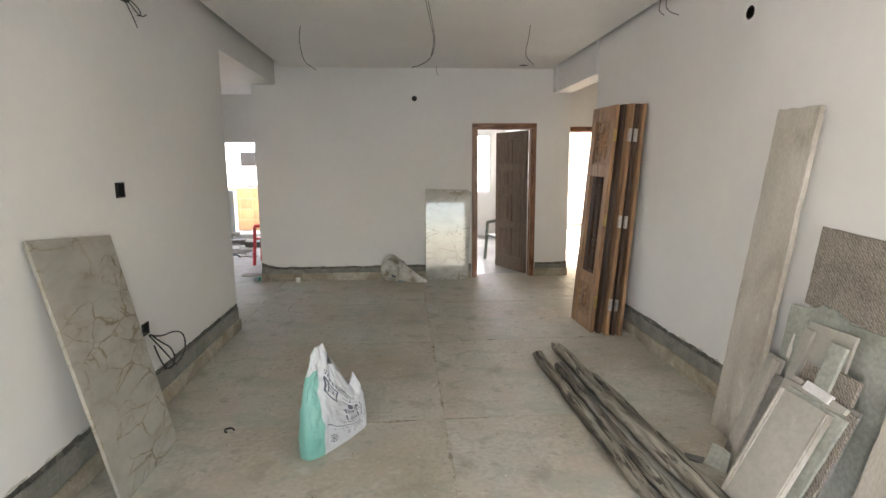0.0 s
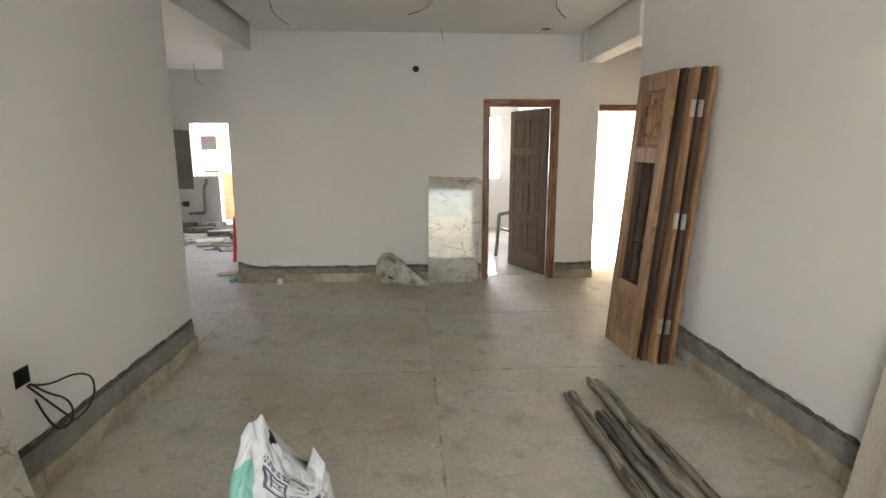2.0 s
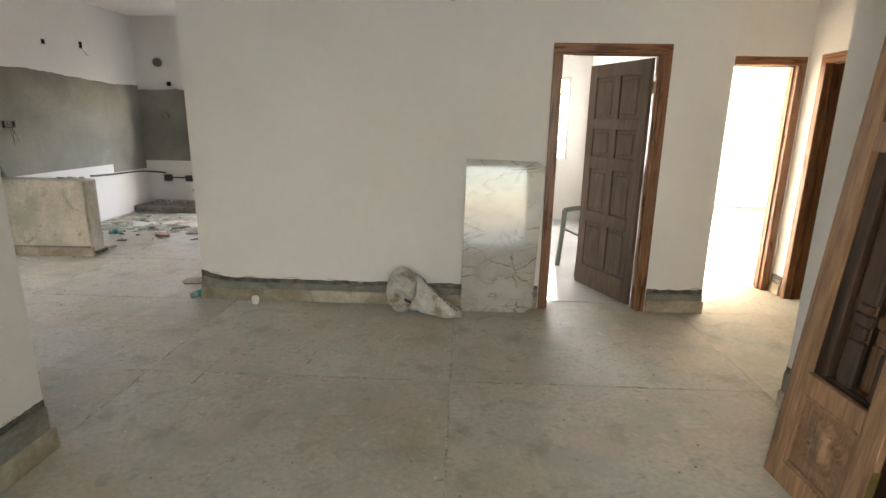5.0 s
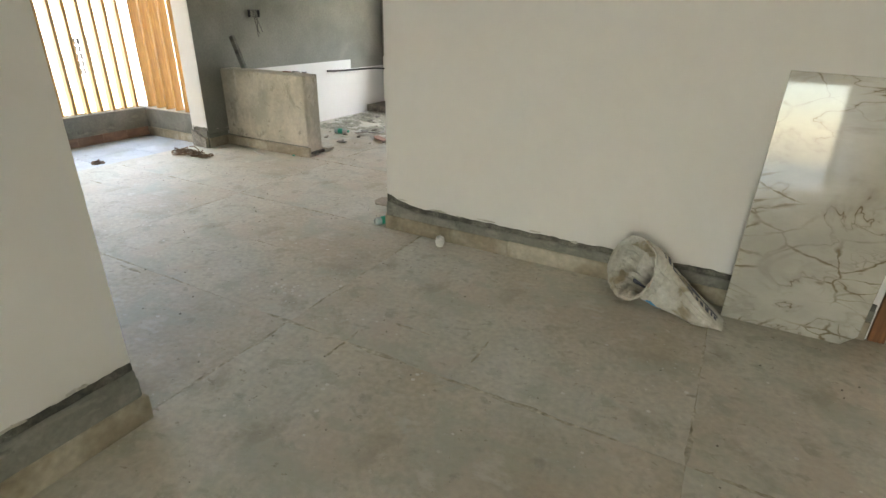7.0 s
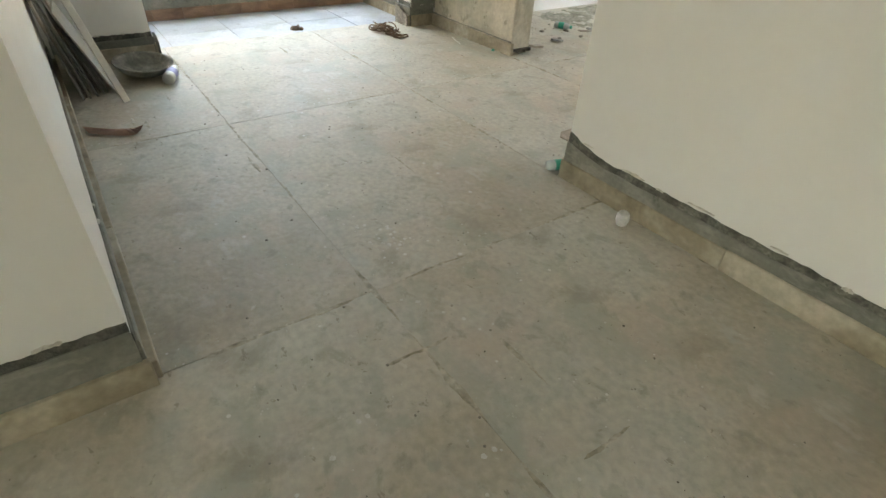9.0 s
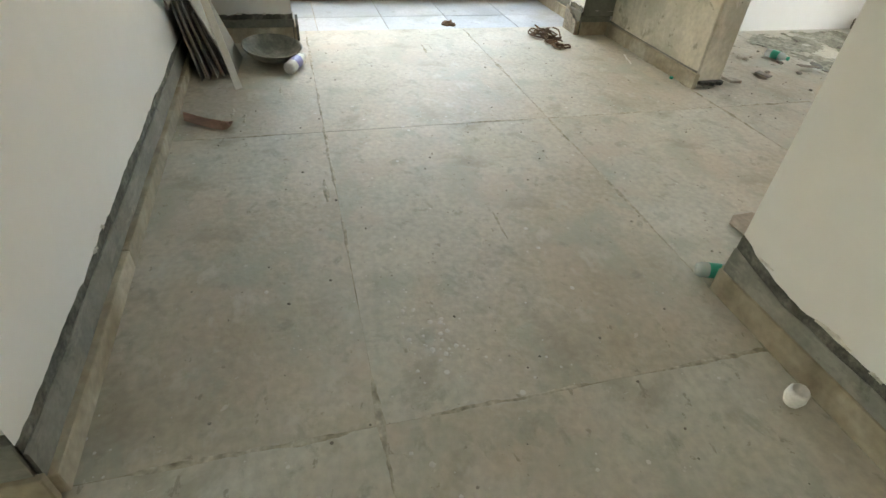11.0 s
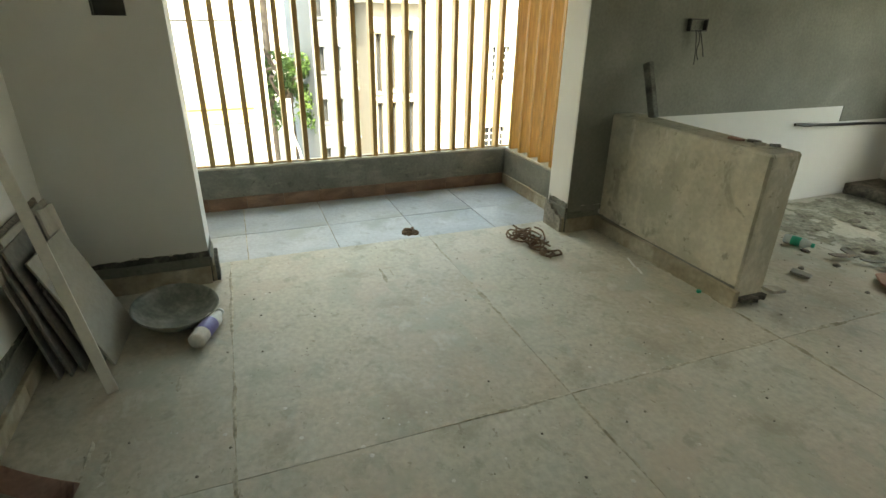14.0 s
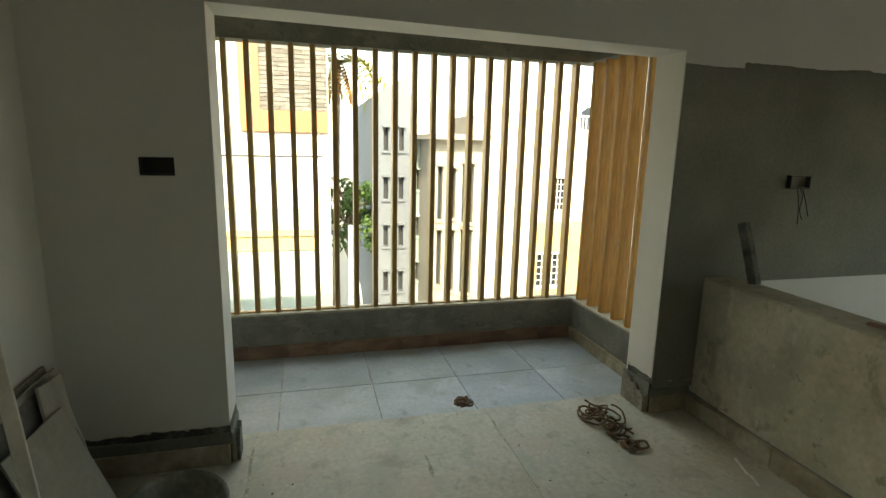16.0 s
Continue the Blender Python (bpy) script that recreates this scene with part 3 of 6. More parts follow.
tagged(part("balcony_ceiling", boxes((-6.6, 4.7, 2.6, -5.2, 8.05, 2.7)), "halfwall"), "stained balcony ceiling slab", "ceiling", kind="structure")
tagged(part("balcony_wall_south", boxes((-6.51, 4.7, -0.056, -5.2, 4.9, 2.6)), "paint"), "white balcony side wall", "wall", kind="structure")
skirting("balcony_skirting_west", "x", -6.36, 1, 4.9, 7.83, h=0.105, d=0.015, z=-0.05, piece=0.3, material="brownskirt")
skirting("balcony_skirting_north", "y", 7.84, -1, -6.34, -5.2, h=0.105, d=0.015, z=-0.05, piece=0.3, material="skirt")

rail = thing("balcony_screen", "golden-brown metal slat screen standing on the kerb", "screen")
for i in range(20):
    y = 4.975 + 0.1475 * i
    part("slat", boxes((-6.475, y - 0.019, 0.30, -6.395, y + 0.019, 2.238), bev=0.002), "gold", rail)
for i in range(7):
    x = -6.305 + 0.1785 * i
    part("slat", boxes((x - 0.019, 7.865, 0.30, x + 0.019, 7.965, 2.238), bev=0.002), "fin", rail)
part("rail", boxes((-6.45, 4.93, 0.2975, -6.42, 7.93, 0.307)), "gold", rail)

# half wall and kitchen ledge
hw = tagged(part("half_wall", boxes((-4.95, 7.915, 0.0, -3.72, 8.13, 0.84), bev=0.012), "halfwall"), "stained cement half wall with chipped edges beside the kitchen", "half wall", kind="structure")
skirting("skirting_half_wall", "y", 7.915, -1, -4.93, -3.69, h=0.10, d=0.035, piece=0.62)
tagged(part("kitchen_ledge", boxes((-4.95, 10.62, 0.0, -3.56, 11.1, 0.10), bev=0.01), "rubble"), "rough grey cement ledge along the kitchen wall", "ledge", kind="structure")
band("plaster_band_west", "x", -4.95, 1, 8.02, 11.1, 0.80, 2.0, material="plaster", rough=0.010, trend=lambda a: 0.05 * noise.noise((a * 0.9, 3, 1)) + 0.06 * min(1, max(0, (9.9 - a) / 1.0)), thick=0.006, seed=8, label="grey cement plaster patch with ragged top")
band("plaster_band_pier", "x", -4.95, 1, 7.635, 8.02, 0.15, 2.03, material="plaster", rough=0.008, thick=0.006, seed=9, label="grey cement plaster down the pier")
band("plaster_band_north", "y", 11.1, -1, -4.95, -4.05, 0.80, 1.93, material="plaster", rough=0.012, thick=0.006, seed=10, label="grey cement plaster patch with ragged top")

band("plaster_band_low", "x", -4.95, 1, 10.27, 11.1, 0.67, 0.81, material="plaster", rough=0.002, thick=0.005, seed=12, label="grey cement plaster above the pipe")

# cement bands and stone skirtings
def coat(name, axis, p, out, a0, a1, zlo, zhi, seed, trend=None):
    """A smooth trowelled coat with a rounded edge, a little below the ragged groove over it."""
    n = max(3, int(abs(a1 - a0) / 0.03))
    bm = bmesh.new()
    at = lambda q, a, z: (q, a, z) if axis == "x" else (a, q, z)
    rows = []
    for i in range(n + 1):
        a = a0 + (a1 - a0) * i / n
        t = zhi + (trend(a) * 0.6 if trend else 0) + 0.010 * noise.noise((a * 1.7, seed, 3)) + 0.005 * noise.noise((a * 9, seed, 6))
        d = 0.012 + 0.003 * noise.noise((a * 5, seed, 9))
        rows.append([bm.verts.new(at(p, a, zlo)), bm.verts.new(at(p + out * d, a, zlo)), bm.verts.new(at(p + out * d, a, t - 0.008)), bm.verts.new(at(p + out * d * 0.7, a, t - 0.001)), bm.verts.new(at(p, a, t))])
    for r, q in zip(rows, rows[1:]):
        for k in range(4):
            bm.faces.new((r[k], q[k], q[k + 1], r[k + 1]))
    bm.faces.new(rows[0])
    bm.faces.new(rows[-1][::-1])
    bmesh.ops.recalc_face_normals(bm, faces=bm.faces[:])
    return tagged(part("cement_coat_" + name, bm, "coat"), "smooth grey cement coat above the stone skirting", "cement coat", kind="structure")


def crust(name, axis, p, out, a0, a1, z, seed, trend=None):
    """Ragged flakes of putty left along the groove."""
    rnd = random.Random(seed)
    bm = bmesh.new()
    at = lambda q, a, z_: (q, a, z_) if axis == "x" else (a, q, z_)
    a = min(a0, a1)
    while a < max(a0, a1) - 0.02:
        l = rnd.choice((0.02, 0.04, 0.07, 0.13))
        if rnd.random() < 0.55:
            zz = z + (trend(a) if trend else 0) + 0.02 * noise.noise((a * 3.1, seed, 0)) + rnd.uniform(-0.004, 0.012)
            n, h = 7, rnd.uniform(0.004, 0.014)
            lo = [bm.verts.new(at(p + out * 0.0045, a + l * k / n, zz - h * 0.5 * rnd.random())) for k in range(n + 1)]
            mid = [bm.verts.new(at(p + out * rnd.uniform(0.006, 0.011), a + l * k / n, zz + h * 0.3 * rnd.random())) for k in range(n + 1)]
            hi = [bm.verts.new(at(p + out * 0.001, a + l * k / n, zz + h * (0.4 + math.sin(math.pi * k / n) * rnd.random()))) for k in range(n + 1)]
            for u, v in ((lo, mid), (mid, hi)):
                for k in range(n):
                    bm.faces.new((u[k], u[k + 1], v[k + 1], v[k]))
        a += l + rnd.uniform(0.01, 0.16)
    if bm.faces:
        tagged(part("putty_crust_" + name, bm, "crust"), "pale flakes of putty along the cement groove", "putty", kind="structure")


def base(name, axis, p, out, a0, a1, seed, h=0.26, ext0=0.0, ext1=0.0, sh=0.105, d=0.018, trend=None):
    # the strip left showing over the coat carries the groove's shade as colour
    band("cement_band_" + name, axis, p, out, a0, a1, 0.0, h - 0.004, material="groove", rough=0.009, seed=seed, trend=trend)
    coat(name, axis, p, out, a0, a1, sh - 0.01, h - 0.036, seed, trend)
    crust(name, axis, p, out, a0, a1, h - 0.004, seed, trend)
    skirting("skirting_" + name, axis, p + out * 0.004, out, a0 - ext0, a1 + ext1, h=sh, d=d)


coat("half_wall", "y", 7.915, -1, -4.95, -3.73, 0.07, 0.108, 4)
base("left", "x", -1.54, 1, -3.4, 4.55, 21, ext1=0.02, h=0.265, d=0.024)
base("right", "x", 2.20, -1, -3.4, 5.19, 22, h=0.25, d=0.022)
base("far_a", "y", 6.675, -1, -1.85, 1.02, 23, ext0=0.015, h=0.20, d=0.016, trend=lambda a: 0.07 * max(0, (-1.6 - a) / 0.25))
base("far_b", "y", 6.675, -1, 1.925, 2.385, 24, ext1=0.015, h=0.20, d=0.016)
base("far_end", "x", -1.85, -1, 6.675, 8.6, 25, h=0.2)
base("south", "y", 4.55, 1, -4.95, -1.54, 26, h=0.215, sh=0.08, d=0.03)
base("pier_left", "x", -4.95, 1, 4.58, 5.25, 27, h=0.2)
base("pier_right", "x", -4.95, 1, 7.63, 7.9, 28, h=0.19)
base("pier_reveal_right", "y", 7.63, -1, -5.18, -4.95, 29, h=0.22)
base("pier_reveal_left", "y", 5.25, 1, -5.18, -4.95, 30, h=0.2)
base("passage", "x", 3.34, -1, 7.19, 7.35, 31, h=0.18)
base("bright_room", "y", 11.66, -1, 2.4, 5.9, 32, h=0.16)
base("passage_south", "y", 5.19, 1, 2.2, 3.34, 33)


# doors
def door_frame(name, w, h, depth, m, label):
    fr = tagged(new(name), label, "door frame", kind="structure")
    fr.matrix_basis = m
    f = 0.07
    part("jamb", boxes((0, 0, 0, f, depth, h - f), bev=0.004), "teak", fr)
    part("jamb", boxes((w - f, 0, 0, w, depth, h - f), bev=0.004), "teak", fr)
    part("head", boxes((0, 0, h - f, w, depth, h), bev=0.004), "teak_h", fr)
    part("stop", boxes((f, depth * 0.35, 0, f + 0.012, depth * 0.6, h - f), (w - f - 0.012, depth * 0.35, 0, w - f, depth * 0.6, h - f), (f, depth * 0.35, h - f - 0.012, w - f, depth * 0.6, h - f)), "teak", fr)
    return fr


d1 = door_frame("door_1", 0.886, 2.118, 0.15, pose(1.032, 6.662, 0), "varnished teak door frame in the white wall")
door_frame("door_2", 0.856, 2.118, 0.15, pose(2.462, 7.34, 0), "varnished teak door frame of the bright room")
door_frame("door_3", 0.846, 2.118, 0.15, pose(3.328, 7.178, 0, 0, 0, -90), "varnished teak door frame of the bathroom")

leaf = thing("door_leaf", "dusty brown eight-panel teak door standing open on its frame", "door", m=pose(1.84, 6.80, 0.012, 0, 0, 114))
LW, LH, LT = 0.75, 2.02, 0.035
st, mid, railh = 0.095, 0.07, 0.11
part("stile", boxes((0, 0, 0, st, LT, LH), bev=0.002), "door", leaf)
part("stile", boxes((LW - st, 0, 0, LW, LT, LH), bev=0.002), "door", leaf)
part("mullion", boxes((LW / 2 - mid / 2, 0.001, 0.2, LW / 2 + mid / 2, LT - 0.001, LH - railh), bev=0.002), "door", leaf)
zs = [0.2, 0.62, 0.73, 1.12, 1.23, 1.47, 1.56, LH - railh]
for a, b in ((0, 0.2), (0.62, 0.73), (1.12, 1.23), (1.47, 1.56), (LH - railh, LH)):
    part("rail", boxes((st, 0.0005, a, LW - st, LT - 0.0005, b), bev=0.001), "door", leaf)
for k in range(4):
    for x0, x1 in ((st, LW / 2 - mid / 2), (LW / 2 + mid / 2, LW - st)):
        z0, z1 = zs[2 * k], zs[2 * k + 1]
        part("panel", boxes((x0, 0.012, z0, x1, 0.024, z1), (x0 + 0.035, 0.004, z0 + 0.035, x1 - 0.035, 0.032, z1 - 0.035), bev=0.005), "door", leaf)
for z in (0.25, 1.0, 1.75):
    part("hinge", boxes((-0.012, -0.004, z, 0.03, 0.0, z + 0.1)), "steel", leaf, "steel hinge")

# floors in slabs
tagged(part("floor", boxes((-5.2, -3.7, -0.4, 6.05, 11.8, -0.0022)), "mortar"), "dirty mortar bed under the floor slabs", "floor", kind="structure")


def socket_box(name, m, w, h, label):
    t = thing(name, label, "electrical box", m=m)
    part("back_box", boxes((-w / 2, 0.03, -h / 2, w / 2, 0.035, h / 2), (-w / 2, -0.003, -h / 2, -w / 2 + 0.006, 0.03, h / 2), (w / 2 - 0.006, -0.003, -h / 2, w / 2, 0.03, h / 2), (-w / 2 + 0.006, -0.003, h / 2 - 0.006, w / 2 - 0.006, 0.03, h / 2), (-w / 2 + 0.006, -0.003, -h / 2, w / 2 - 0.006, 0.03, -h / 2 + 0.006)), "black", t)
    return t


def wires(parent, pts_list, r=0.002, material="wire"):
    for pts in pts_list:
        tube("wire", pts, r, material, parent)


socket_box("socket_box", pose(-1.54, 2.67, 1.445, 0, 0, 90), 0.098, 0.088, "empty black socket box in the white wall")
s2 = socket_box("socket_box", pose(-1.54, 2.795, 0.57, 0, 0, 90), 0.088, 0.078, "empty black socket box above the cable coil")
socket_box("switch_box", pose(-4.95, 5.02, 1.45, 0, 0, 90), 0.138, 0.078, "empty black switch box in the pier")
kb = socket_box("switch_box", pose(-4.914, 8.49, 1.405, 0, 0, 90), 0.148, 0.078, "black switch box with loose wires in grey plaster")
wires(kb, [[(0.0, 0.0, -0.03), (0.01, -0.03, -0.08), (-0.01, -0.02, -0.17), (0.03, -0.02, -0.22)], [(0.02, 0.0, -0.03), (0.02, -0.03, -0.1), (0.05, -0.03, -0.17), (0.07, -0.02, -0.2)], [(-0.02, 0.0, -0.03), (-0.02, -0.03, -0.1), (0.0, -0.02, -0.25)]], 0.003, "black")
for (a, b, nm) in ((K1, 2.41, "conduit_hole"), (K2, 2.455, "conduit_hole")):
    t = socket_box(nm, pose(-4.95, a, b, 0, 0, 90), 0.058, 0.058 if a < K2 else 0.088, "small dark conduit opening in the white wall")
wires(t, [[(0, 0, -0.03), (0.01, -0.03, -0.08), (0.05, -0.04, -0.13), (0.1, -0.03, -0.12)]], 0.003)
socket_box("conduit_hole", pose(-4.42, 11.1, 2.025), 0.068, 0.068, "small dark square opening in the kitchen wall")


def round_hole(name, m, r, label):
    t = thing(name, label, "conduit hole", m=m)
    bm = bmesh.new()
    lathe(bm, [(r, -0.002), (r, 0.04), (r * 0.8, 0.04), (r * 0.8, -0.002)], 20)
    part("pipe_end", bm, "black", t, smooth=False)
    bm = bmesh.new()
    lathe(bm, [(r * 0.8, 0.03), (r * 0.8, 0.035)], 20)
    part("plug", bm, "hole", t)
    n, outer = 24, r * 1.75
    bm = bmesh.new()
    ring = [[bm.verts.new((q * math.cos(2 * math.pi * i / n) * (1 + (k == 1) * 0), q * math.sin(2 * math.pi * i / n), z)) for i in range(n)] for k, (q, z) in enumerate(((r * 1.001, -0.0015), (outer, -0.0015), (outer, 0.0)))]
    for k in (0, 1):
        for i in range(n):
            bm.faces.new((ring[k][i], ring[k][(i + 1) % n], ring[k + 1][(i + 1) % n], ring[k + 1][i]))
    bmesh.ops.recalc_face_normals(bm, faces=bm.faces[:])
    part("plaster_collar", bm, "paint", t)
    return t


round_hole("conduit_hole", pose(0.26, 6.675, 2.44, -90, 0, 0), 0.035, "round dark conduit hole in the far wall")
round_hole("conduit_hole", pose(2.20, 2.69, 2.47, -90, 0, -90), 0.04, "round dark conduit hole in the wall")
round_hole("light_hole", pose(1.67, 6.44, H1), 0.052, "round cut-out for a lamp in the ceiling")
round_hole("light_hole", pose(-2.15, 6.05, H2), 0.045, "round cut-out for a lamp in the ceiling")

# ceiling wires
def hanging(name, label, runs, r=0.0035):
    t = thing(name, label, "wire")
    wires(t, runs, r)
    return t


hanging("ceiling_wire", "thin grey wire hanging from the ceiling", [[(-0.81, 4.60, 2.84), (-0.84, 4.62, 2.75), (-0.83, 4.68, 2.62), (-0.82, 4.75, 2.53), (-0.72, 4.8, 2.48)]])
hanging("ceiling_wire", "pair of thin grey wires hanging in a hook", [[(0.31, 3.80, 2.84), (0.35, 3.80, 2.64), (0.37, 3.82, 2.50), (0.31, 3.86, 2.37), (0.18, 3.87, 2.345)], [(0.29, 3.78, 2.84), (0.33, 3.78, 2.66), (0.36, 3.79, 2.52), (0.33, 3.80, 2.42)]])
hanging("ceiling_wire", "thin grey wire hanging from the ceiling", [[(1.28, 4.47, 2.84), (1.27, 4.47, 2.72), (1.24, 4.48, 2.62), (1.25, 4.5, 2.54), (1.33, 4.52, 2.49)]])
hanging("ceiling_wire", "thin grey wires at the top of the wall", [[(2.15, 3.6, 2.96), (2.12, 3.6, 2.80), (2.11, 3.58, 2.74), (2.12, 3.5, 2.68), (2.13, 3.42, 2.65)], [(2.15, 3.7, 2.96), (2.13, 3.72, 2.82), (2.11, 3.7, 2.74), (2.12, 3.62, 2.70)]])
hanging("ceiling_wire", "short grey wire hook under the ceiling", [[(0.54, 6.5, 2.84), (0.54, 6.52, 2.76), (0.57, 6.52, 2.71)]], 0.003)
wb = thing("junction_box", "black junction box with loose wires high on the wall", "electrical box", m=pose(-1.54, 2.89, 2.57, 0, 0, 90))
part("box", boxes((-0.05, -0.03, -0.03, 0.05, 0.0, 0.03), bev=0.004), "black", wb)
wires(wb, [[(-0.02, -0.03, -0.02), (0.0, -0.05, -0.08), (0.05, -0.06, -0.17)], [(0.02, -0.03, -0.02), (0.08, -0.05, -0.08), (0.14, -0.06, -0.09), (0.18, -0.06, -0.06)], [(0.02, -0.03, -0.01), (0.10, -0.05, -0.03), (0.13, -0.06, -0.09), (0.08, -0.05, -0.09)]], 0.003, "black")
hanging("kitchen_wire", "thin wire hanging from the kitchen ceiling", [[(-3.55, 10.3, 3.05), (-3.55, 10.3, 2.8), (-3.5, 10.3, 2.7), (-3.4, 10.3, 2.66)]], 0.004)

# lamps at the openings, and added fill lamps
area_lamp("window_light_behind", (1.27, -3.78, 1.05), (1.27, 0, 1.05), 1.70, 2.1, P_BEHIND, (0.52, 0.77, 1.0))
# added fill outside and above the balcony, in place of more sky light
area_lamp("sky_fill_balcony", (-7.9, 6.4, 3.3), (-4.6, 6.4, 0.4), 2.9, 1.3, P_BALCONY, (0.72, 0.86, 1.0))
# added lamp in an invented opening, to brighten the right wall
area_lamp("fill_light_side", (-1.86, -2.25, 1.55), (2.0, -2.25, 1.55), 1.5, 1.2, P_SIDE)
area_lamp("window_light_room", (1.19, 11.2, 1.57), (1.19, 5, 1.4), 1.8, 1.5, P_ROOM)
area_lamp("window_light_bright_room", (6.2, 9.25, 1.4), (3.0, 9.0, 0.6), 2.7, 1.9, P_BRIGHT, (1.0, 0.95, 0.85))
# added fill, hidden above the kitchen window, standing in for the sky
area_lamp("sky_fill_kitchen", (-3.1, 12.5, 2.95), (-3.1, 9.2, 0.4), 3.0, 1.1, P_KITCHEN)

# things in the hall
def slab_pts(bm, outline, t):
    """A flat slab in the xz plane from its outline, t thick along y."""
    f = [bm.verts.new((x, 0, z)) for x, z in outline]
    b = [bm.verts.new((x, t, z)) for x, z in outline]
    bm.faces.new(f)
    bm.faces.new(b[::-1])
    n = len(f)
    for i in range(n):
        bm.faces.new((f[i], b[i], b[(i + 1) % n], f[(i + 1) % n]))
    bmesh.ops.recalc_face_normals(bm, faces=bm.faces[:])
    bmesh.ops.bevel(bm, geom=[e for e in bm.edges], offset=0.0015, segments=1, affect="EDGES")
    return bm


def ragged(w, l, seed, amount=0.0025):
    """The outline of a sawn and chipped slab, w wide and l long."""
    rnd = random.Random(seed)
    pts = []
    for (ax, az), (bx, bz) in (((0, 0), (w, 0)), ((w, 0), (w, l)), ((w, l), (0, l)), ((0, l), (0, 0))):
        n = max(2, int(math.hypot(bx - ax, bz - az) / 0.045))
        for k in range(n):
            f = k / n
            e = amount * rnd.uniform(-1, 0.3) * (2.2 if rnd.random() < 0.15 else 1) if k else -amount
            nx, nz = (bz - az), -(bx - ax)
            q = math.hypot(nx, nz)
            pts.append((ax + (bx - ax) * f + nx / q * e, max(0.0, az + (bz - az) * f + nz / q * e)))
    return pts


def single(name, bm, material, label, category, m, group="", smooth=False):
    return tagged(part(name, bm, material, m=m, smooth=smooth), label, category, group)


def lean(x, y, z, turn, back, tilt=0.0):
    """Local x along the wall, y into the wall, z up; leaning back and tilted in its own plane."""
    return pose(x, y, z, 0, 0, turn) @ pose(0, 0, 0, -back) @ pose(0, 0, 0, 0, tilt, 0)


single("marble_slab", slab_pts(bmesh.new(), [(0, 0), (0.53, 0), (0.59, 0.06), (0.65, 1.20), (0.58, 1.235), (0.02, 1.25)], 0.016), "marble",
       "polished veined marble slab with clipped corners leaning on the far wall", "marble slab", lean(0.375, 6.552, 0.0, 0, 5.0))
single("marble_slab", slab_pts(bmesh.new(), [(0, 0), (0.6, 0), (0.625, 1.24), (0.0, 1.30)], 0.016), "marble_dusty",
       "dusty veined marble slab leaning on the hall wall", "marble slab", lean(-1.245, 1.84, 0.0, 90, 12.3))
single("stone_plank", slab_pts(bmesh.new(), ragged(0.30, 1.88, 5, 0.004), 0.03), "sand",
       "long buff stone plank leaning upright against the wall", "stone plank", lean(1.94, 2.36, 0.0, -90, 6.6, 1.5))
pieces = (  # where it stands, width, length, lean, tilt, thickness, material, label
    (2.01, 2.04, 0.0, 0.80, 0.85, 8, 0, 0.02, "greenslab", "rough grey-green stone slab leaning on the wall"),
    (1.85, 2.08, 0.0, 0.13, 0.60, 18, 2, 0.016, "greytile", "narrow smooth beige strip leaning beside the plank"),
    (1.81, 1.985, 0.0, 0.035, 0.60, 19, 1, 0.022, "sand", "thin chipped stone strip on edge in the stack"),
    (1.80, 1.925, 0.0, 0.16, 0.54, 20, 0, 0.02, "tileedge", "dark grey offcut behind the strips"),
    (1.79, 1.77, 0.0, 0.27, 0.86, 17, -2, 0.014, "greytile", "square beige tile leaning in the stack"),
    (1.775, 1.81, 0.0, 0.055, 0.83, 16, 2, 0.02, "greytile", "narrow dusty stone strip leaning in the stack"),
    (1.755, 1.74, 0.0, 0.19, 0.68, 18, 3, 0.016, "comb", "brown offcut with combed adhesive back"),
    (1.69, 1.57, 0.0, 0.085, 0.84, 18.5, 0, 0.016, "greenslab", "narrow grey-green strip leaning in the stack"),
    (1.735, 1.54, 0.0, 0.15, 0.72, 17, 0, 0.018, "comb", "dark dusty offcut with combed back in the stack"),
    (1.70, 1.72, 0.0, 0.37, 0.62, 20.5, 1, 0.012, "tileedge", "dark grey stone strip in the stack"),
    (1.67, 1.71, 0.0, 0.36, 0.61, 22, 2, 0.014, "comb", "wide strip with combed back in the stack"),
    (1.645, 1.72, 0.0, 0.33, 0.62, 23.5, -1, 0.012, "greytile", "dusty beige stone strip in the stack"),
    (1.62, 1.70, 0.0, 0.33, 0.60, 25, 2, 0.014, "greenslab", "dusty grey stone strip in the stack"),
    (1.76, 1.25, 0.0, 0.25, 0.88, 14, 1, 0.03, "sand", "long rough buff stone strip leaning in the stack"),
    (1.70, 1.02, 0.0, 0.06, 0.84, 16, 2, 0.02, "greytile", "thin dusty stone strip beside the rough one"),
    (1.68, 0.95, 0.0, 0.12, 0.86, 16, 3, 0.03, "greenslab", "long narrow grey stone strip leaning in the stack"),
)


for k, (x, y, z, w, l, back, tilt, t, mat, lab) in enumerate(pieces):
    single("stone_offcut", slab_pts(bmesh.new(), ragged(w, l, k), t), mat, lab, "stone offcut",
           lean(x, y, z + max(0, w * math.sin(radians(tilt))), -90, back, tilt), "stone offcuts stacked by the wall")
single("combed_tile", slab_pts(bmesh.new(), ragged(0.6, 0.40, 77), 0.012), "comb",
       "brown tile with combed adhesive back above the green slab", "tile", lean(2.14, 1.965, 0.865, -90, 4, 4))
